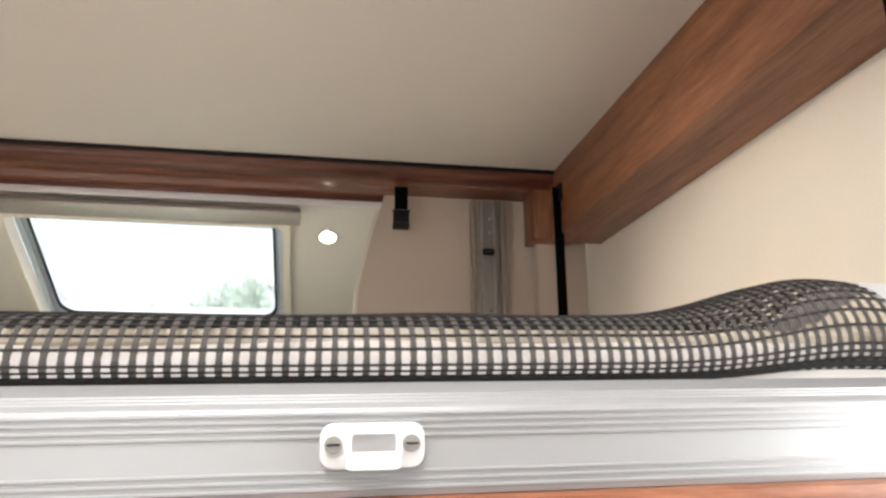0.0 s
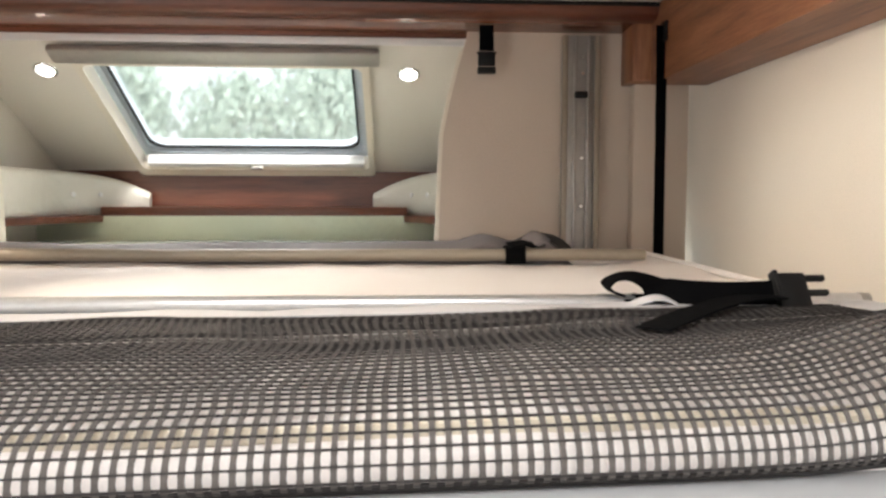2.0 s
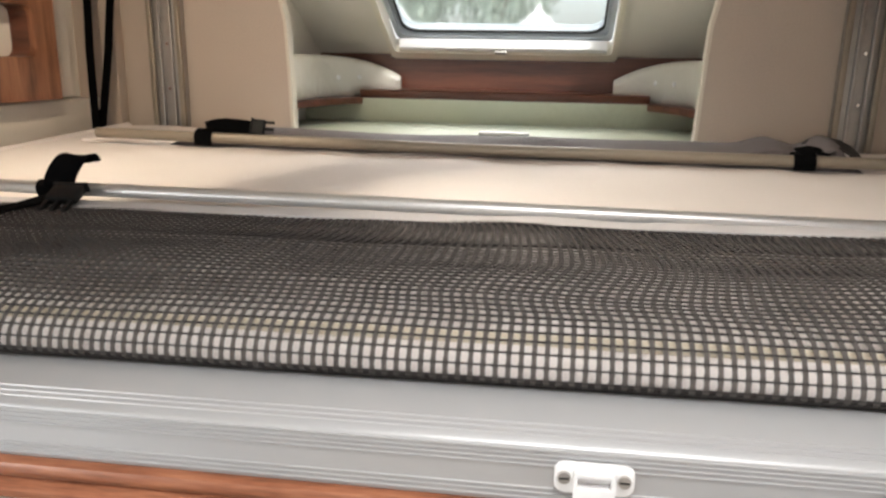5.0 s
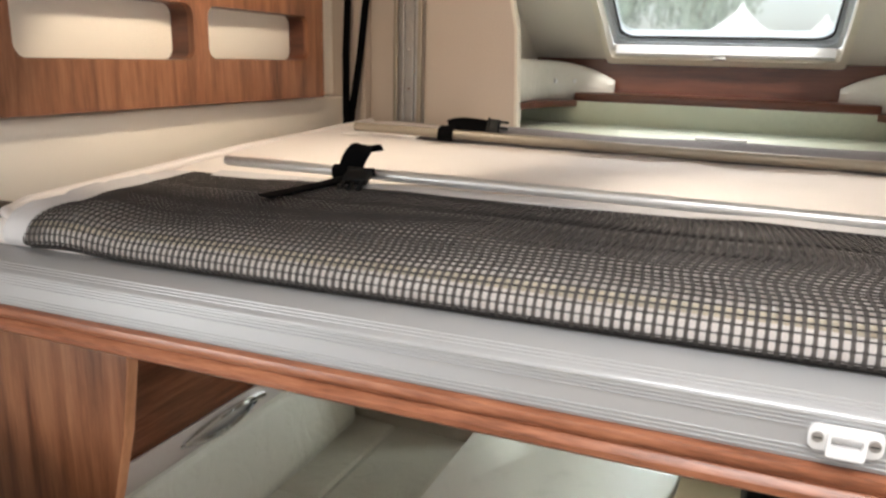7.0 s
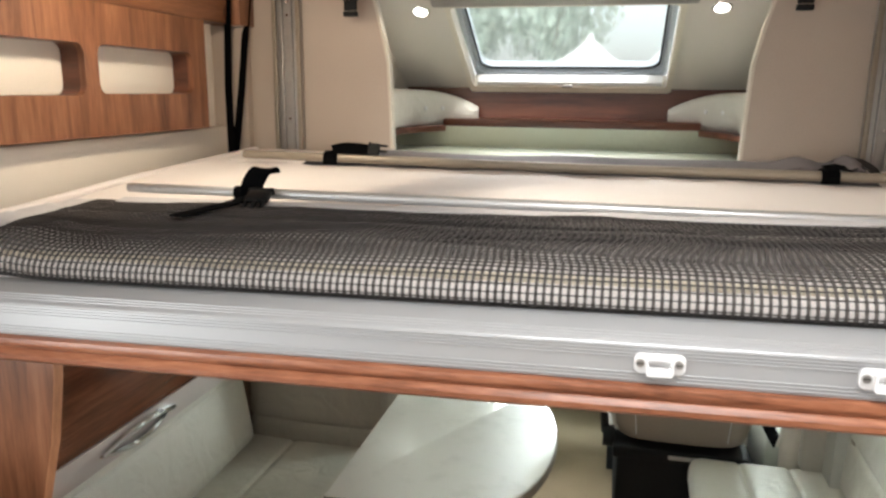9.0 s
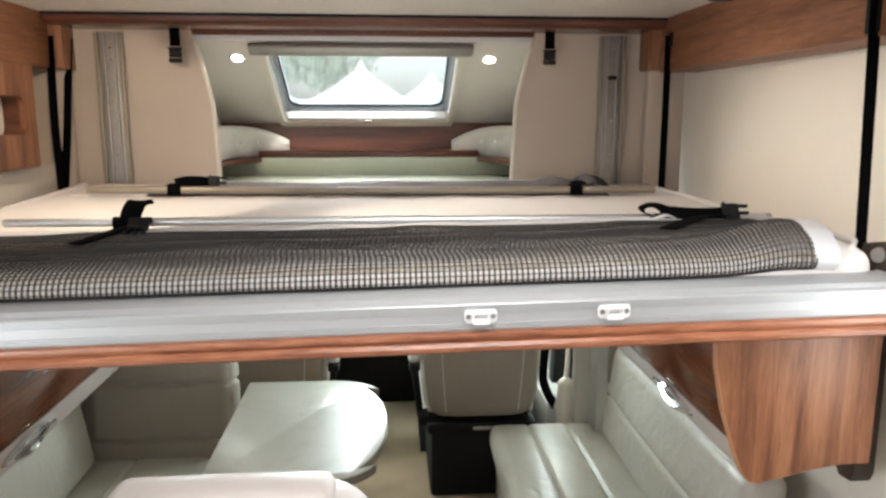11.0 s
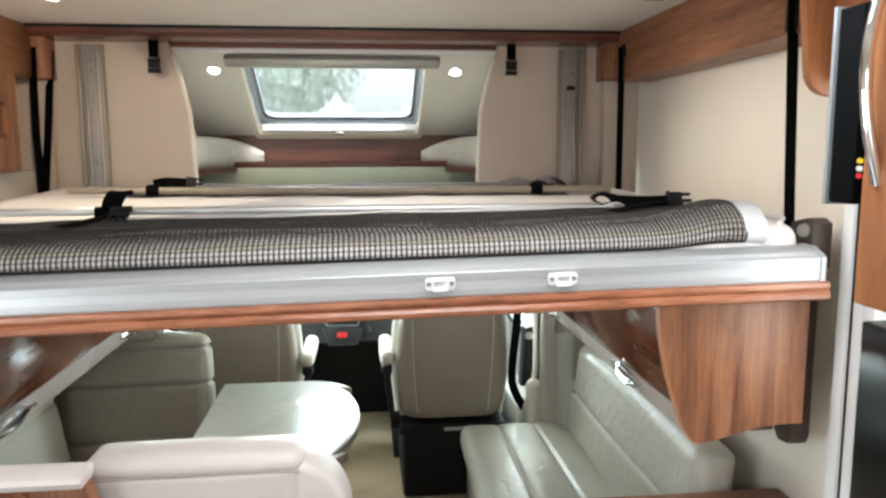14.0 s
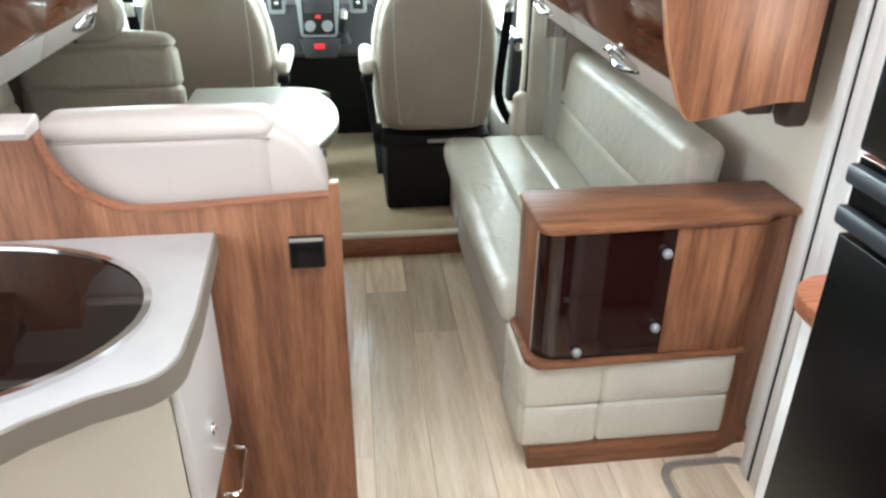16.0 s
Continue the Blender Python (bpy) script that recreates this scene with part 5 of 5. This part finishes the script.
# ---- cab ----
def cab_seat(x, y, yaw, label, arms):
    t = thing("cab_seat", (x, y, 0.1), label, "car seat", "cab seats")
    m = Matrix.Translation((x, y, 0)) @ Matrix.Rotation(radians(yaw), 4, "Z")
    prof = [(0.47, 0.19, 0.05), (0.485, 0.215, 0.058), (0.52, 0.228, 0.062), (0.62, 0.24, 0.064), (0.75, 0.246, 0.066), (0.88, 0.236, 0.066), (0.97, 0.215, 0.064), (1.03, 0.185, 0.06), (1.08, 0.155, 0.058), (1.15, 0.122, 0.054), (1.22, 0.105, 0.05), (1.26, 0.085, 0.035)]
    secs = [(z, 0, 0.0 - 0.06 * (z - 0.47), hx, hy) for z, hx, hy in prof]
    part("backrest", moved(loft(secs, 36, 3.4), m), LEATHERT, t, "taupe leather seat back")
    front = [(z, 0, 0.052 - 0.06 * (z - 0.47), hx + 0.022, hy * 0.75) for z, hx, hy in prof]
    part("bolster_shell", moved(loft(front, 36, 3.0), m), LEATHER, t, "cream leather front of the seat")
    for s in (1, -1):
        seam = [(s * (0.155 + 0.02 * math.sin((z - 0.5) * 4)), -0.0615 - 0.06 * (z - 0.47) - 0.0025, z) for z in [0.5 + 0.06 * k for k in range(10)]]
        part("seam", moved(tube(seam, 0.002, 6), m), HEM, t, "pale stitched seam")
    part("seat_cushion", moved(cushion(-0.25, 0.25, 0.06, 0.55, 0.4, 0.52, 0.045, [(0, -0.15), (0, 0.15)], 0.01), m), LEATHER, t)
    part("pedestal", moved(box(-0.22, 0.22, -0.05, 0.42, 0.1, 0.40, 0.02), m), BLACKPL, t, "black seat pedestal")
    part("swivel_plate", moved(box(-0.235, 0.235, -0.075, 0.45, 0.401, 0.45, 0.012), m), BLACKPL, t)
    part("lever_plate", moved(box(-0.04, 0.06, -0.083, -0.0755, 0.42, 0.436, 0.003), m), GREYMETAL, t)
    for s in arms:
        arm = part("armrest", moved(cushion(s * 0.285 - 0.028, s * 0.285 + 0.028, -0.03, 0.32, 0.705, 0.765, 0.022, [], 0.003, step=0.03), m), LEATHER, t, "white leather armrest")
        part("arm_end", moved(box(s * 0.285 - 0.024, s * 0.285 + 0.024, -0.034, 0.02, 0.67, 0.704, 0.008), m), BLACKPL, arm)
        part("side_hinge", moved(disc((s * 0.25, 0.0, 0.45), (s, 0, 0), 0.04, 0.04, 16), m), BLACKPL, t)
        part("arm_support", moved(tube([(s * 0.262, 0.01, 0.46), (s * 0.272, -0.005, 0.56), (s * 0.285, 0.0, 0.68)], 0.015, 8), m), BLACKPL, t)
    part("headrest", moved(cushion(-0.13, 0.13, -0.09, 0.0, 1.27, 1.43, 0.04, [], 0.01), m), LEATHER, t)


cab_seat(0.445, 2.40, 0, "taupe and cream leather driver's seat on a black pedestal", (-1,))
cab_seat(-0.47, 2.42, 0, "taupe and cream leather passenger seat behind the bench", (1, -1))

dash = thing("dashboard", (0, 3.1, 0.6), "dark dashboard with silver centre console", "dashboard")
part("body", prism([(3.1, 0.66), (2.97, 0.70), (2.97, 0.93), (3.03, 0.985), (3.15, 0.995), (3.6, 0.86), (3.7, 0.8), (3.75, 0.66)], "x", -0.89, 0.76, 0.01), DASH, dash)
part("lower_panel", prism([(3.46, 0.134), (3.36, 0.655), (3.6, 0.655), (3.7, 0.134)], "x", -0.88, 0.72), BLACKPL, dash)
con = part("centre_console", prism([(-0.135, 0.80), (-0.125, 0.785), (0.028, 0.785), (0.04, 0.80), (0.055, 1.0), (-0.15, 1.0)], "y", 2.927, 2.99, 0.008), CONSOLE, dash, "grey centre console")
part("console_face", prism(rounded(-0.122, 0.027, 0.8, 0.993, 0.01), "y", 2.9245, 2.9268), BLACKPL, con, "black console face")
part("console_foot", prism([(-0.15, 0.785), (-0.12, 0.69), (0.03, 0.69), (0.06, 0.785)], "y", 2.915, 2.99, 0.01), DASH, dash, "dark lower console")
part("radio", box(-0.112, 0.017, 2.919, 2.9243, 0.90, 0.985, 0.004), DASH, con, "dark radio screen")
for x in (-0.088, -0.008):
    part("dial", disc((x, 2.912, 0.842), (0, -1, 0.2), 0.026, 0.025, 20), CONSOLE, con, "round climate dial")
part("hazard_button", box(-0.06, -0.036, 2.918, 2.9245, 0.876, 0.89, 0.002), RED, con)
part("red_badge", box(-0.075, -0.025, 2.907, 2.9145, 0.735, 0.762, 0.003), RED, con, "red square button")
for x in (-0.235, 0.14):
    v = part("air_vent", prism(rounded(x - 0.04, x + 0.04, 0.895, 1.0, 0.015), "y", 2.93, 2.968, 0.004), CONSOLE, dash, "grey framed air vent")
    part("vent_core", prism(rounded(x - 0.024, x + 0.024, 0.915, 0.985, 0.006), "y", 2.926, 2.9295), BLACKPL, v)
    part("vent_tab", box(x - 0.008, x + 0.008, 2.922, 2.9255, 0.94, 0.952, 0.002), WHITEPL, v)
lever = thing("gear_lever", (0.09, 2.93, 0.86), "silver-topped gear lever beside the console", "gear lever")
part("stick", tube([(0.085, 2.96, 0.82), (0.1, 2.91, 0.93)], 0.009, 8), BLACKPL, lever)
part("knob", disc((0.102, 2.905, 0.945), (0.1, -0.3, 1), 0.022, 0.035, 16), CHROME, lever)
part("gaiter", loft([(0.80, 0.085, 2.955, 0.045, 0.04), (0.85, 0.088, 2.945, 0.025, 0.025)], 16, 2), BLACKPL, lever)
wheel = thing("steering_wheel", (0.40, 2.88, 0.95), "black steering wheel with a grey hub", "steering wheel")
wn_ = Vector((0, -0.75, 0.66))
part("rim", ring_of((0.40, 2.85, 0.955), wn_, 0.19, 0.016, 32), BLACKPL, wheel)
part("hub", disc((0.40, 2.865, 0.94), wn_, 0.07, 0.04, 20), SILVERPL, wheel)
for a0 in (0, 180, 270):
    q = wn_.to_track_quat("Z", "Y")
    d = q @ Vector((math.cos(radians(a0)), math.sin(radians(a0)), 0))
    c = Vector((0.40, 2.86, 0.945))
    part("spoke", tube([c + d * 0.05, c + d * 0.185], 0.014, 8), BLACKPL, wheel)
dash.location.z -= 0.035
lever.location += Vector((-0.03, 0, -0.08))
# belts, grab handles and door linings beside the cab seats
for s in (1, -1):
    setting("cab_pillar_strip", box(min(s * 0.878, s * 0.898), max(s * 0.878, s * 0.898), 2.37, 2.41, 0.62, 1.3, 0.004), CREAMPL, "cream upright strip at the cab doorway", "trim")
    setting("cab_pillar_shadow_gap", box(min(s * 0.846, s * 0.877), max(s * 0.846, s * 0.877), 2.42, 2.45, 0.6, 1.3, 0.004), BLACKPL, "dark rubber gap at the cab doorway", "trim")
    gh = thing("grab_handle", (s * 0.84, 2.46, 0.45), "cream curved grab handle in the cab doorway", "handle", "grab handles")
    line = smooth_line([(s * 0.838, 2.46, 1.05), (s * 0.838, 2.46, 0.96), (s * 0.841, 2.455, 0.8), (s * 0.84, 2.45, 0.64), (s * 0.815, 2.445, 0.55), (s * 0.79, 2.44, 0.46)], 5)
    part("grip", tube(line, 0.0145, 10, flat=0.7), CREAMPL, gh)
    part("foot", cushion(min(s * 0.795, s * 0.87), max(s * 0.795, s * 0.87), 2.40, 2.46, 0.3, 0.6, 0.025, [], 0.004, step=0.03), CREAMPL, gh, "rounded cream lower cover")
    sbelt = thing("seat_belt", (s * 0.75, 2.5, 0.5), "black seat belt hanging beside the cab seat", "belt", "cab belts")
    part("belt", ribbon(smooth_line([(s * 0.79, 2.52, 1.2), (s * 0.772, 2.5, 0.97), (s * 0.757, 2.5, 0.8), (s * 0.737, 2.48, 0.58), (s * 0.79, 2.45, 0.46)], 4), (1, 0.3, 0), 0.042, 0.003), WEB, sbelt)
    part("tongue", box(s * 0.772 - 0.02, s * 0.772 + 0.02, 2.49, 2.497, 0.93, 0.985, 0.003), CHROME, sbelt, "steel belt tongue")
    dh = thing("door_card", (s * 0.86, 2.68, 0.6), "black and chrome door pull on the cab door", "door card", "door cards")
    part("panel", prism([(s * 0.815, 0.5), (s * 0.897, 0.5), (s * 0.897, 0.80), (s * 0.83, 0.79)], "y", 2.64, 2.72, 0.006), BLACKPL, dh)
    part("lever", disc((s * 0.85, 2.634, 0.755), (-s * 0.2, -1, 0), 0.02, 0.012, 16), CHROME, dh, "chrome door lever")
    part("storage_bin", box(min(s * 0.78, s * 0.897), max(s * 0.78, s * 0.897), 2.6, 3.3, 0.2, 0.42, 0.02), DOORGREY, dh, "pale grey door bin")
    part("window_rail", box(min(s * 0.86, s * 0.898), max(s * 0.86, s * 0.898), 2.66, 3.44, 0.705, 0.739, 0.008), DASH, dh, "dark window rail")

# thin dark sheet over the driver's side of the cab floor
setting("cab_mat", prism([(0.67, 2.3), (0.89, 2.3), (0.89, 3.3), (0.2, 3.3), (0.2, 2.8), (0.67, 2.8)], "z", 0.0985, 0.104, 0.002), DASH, "thin dark sheet on the cab floor", "floor mat")

# ---- outside ----
ground = setting("ground", box(-300, 300, -300, 300, -0.75, -0.7), GRAVEL, "flat pale gravel pitch round the motorhome", "ground")


def pagoda(x, y, w, label):
    t = thing("marquee", (x, y, -0.7), label, "tent", "marquees")
    own = bmesh.new()
    rings = []
    for k in range(9):
        f = k / 8
        h = w / 2 * (1 - f) ** 1.5 + 0.03
        z = 2.5 + w * 0.42 * f
        rings.append([own.verts.new((x + sx * h, y + sy * h, z)) for sx, sy in ((-1, -1), (1, -1), (1, 1), (-1, 1))])
    for a0, b0 in zip(rings, rings[1:]):
        for k in range(4):
            own.faces.new((a0[k], a0[(k + 1) % 4], b0[(k + 1) % 4], b0[k]))
    own.faces.new(rings[-1])
    own.faces.new(rings[0][::-1])
    bmesh.ops.recalc_face_normals(own, faces=own.faces[:])
    part("roof", own, TENT, t, "white peaked canvas roof")
    part("walls", box(x - w / 2 + 0.05, x + w / 2 - 0.05, y - w / 2 + 0.05, y + w / 2 - 0.05, -0.7, 2.48), TENT, t)


for az, d, w in ((-12.8, 40, 4.6), (-2.6, 38, 4.8), (2.8, 44, 4.4), (12, 42, 4.6)):
    pagoda(0.4 + d * math.sin(radians(az)), d * math.cos(radians(az)), w, "white pagoda marquee on the field")


def tree(x, y, h, seed):
    rnd = random.Random(seed)
    t = thing("tree", (x, y, -0.7), "broad leafy green tree behind the tents", "tree", "trees")
    trunk = tube([(x, y, -0.7), (x + 0.1, y, h * 0.3), (x, y + 0.1, h * 0.6)], 0.28, 8)
    for k in range(5):
        a0 = rnd.random() * 6.28
        tube([(x, y, h * (0.25 + 0.07 * k)), (x + math.cos(a0) * h * 0.25, y + math.sin(a0) * h * 0.25, h * (0.5 + 0.08 * k))], 0.1, 6, trunk)
    part("trunk", trunk, HAZED_BARK, t)
    verts, faces = [], []
    for k in range(5200):
        a0, b0 = rnd.random() * 6.28, rnd.random() * 3.14
        rr = h * 0.42 * (0.35 + 0.65 * rnd.random() ** 0.5) * (0.8 + 0.3 * math.sin(a0 * 3 + seed))
        c = Vector((x + rr * math.cos(a0) * math.sin(b0), y + rr * math.sin(a0) * math.sin(b0), h * 0.62 + rr * 0.8 * math.cos(b0)))
        q = Euler((rnd.random() * 6, rnd.random() * 6, rnd.random() * 6)).to_matrix()
        s = 0.24 + 0.26 * rnd.random()
        i = len(verts)
        verts += [tuple(c + q @ Vector(p) * s) for p in ((-1, 0, 0), (0, -0.5, 0.15), (1, 0, 0), (0, 0.5, 0.15))]
        faces.append((i, i + 1, i + 2, i + 3))
    me = bpy.data.meshes.new("crown")
    me.from_pydata(verts, [], faces)
    own = bmesh.new()
    own.from_mesh(me)
    part("crown", own, HAZED_LEAF, t)


for k, (x, y, h) in enumerate([(-34, 70, 13), (-24, 66, 15), (-15, 72, 14), (-6, 68, 16), (20, 74, 11), (30, 66, 14), (-44, 60, 15)]):
    tree(x, y, h, k + 3)

# ---- floor planks ----
pw = 0.16
shared = {}
for i in range(15):
    x = -1.17 + i * pw
    y = YB + 0.3 * ((i * 7) % 4) - 0.9
    while y < 2.098:
        y0, y1 = max(y, YB), min(y + 1.2, 2.098)
        if y1 - y0 > 0.02:
            key = round(y1 - y0, 3)
            if key not in shared:
                bm = box(-pw / 2 + 0.0006, pw / 2 - 0.0006, 0, y1 - y0 - 0.0012, 0, 0.0045, 0.0006, 1)
                me = bpy.data.meshes.new("plank")
                bm.to_mesh(me)
                bm.free()
                me.materials.append(PLANK)
                shared[key] = me
            ob = new("plank", shared[key])
            ob.parent = bpy.data.objects["floor"]
            ob.location = (x + pw / 2, y0, -0.0042)
        y += 1.2
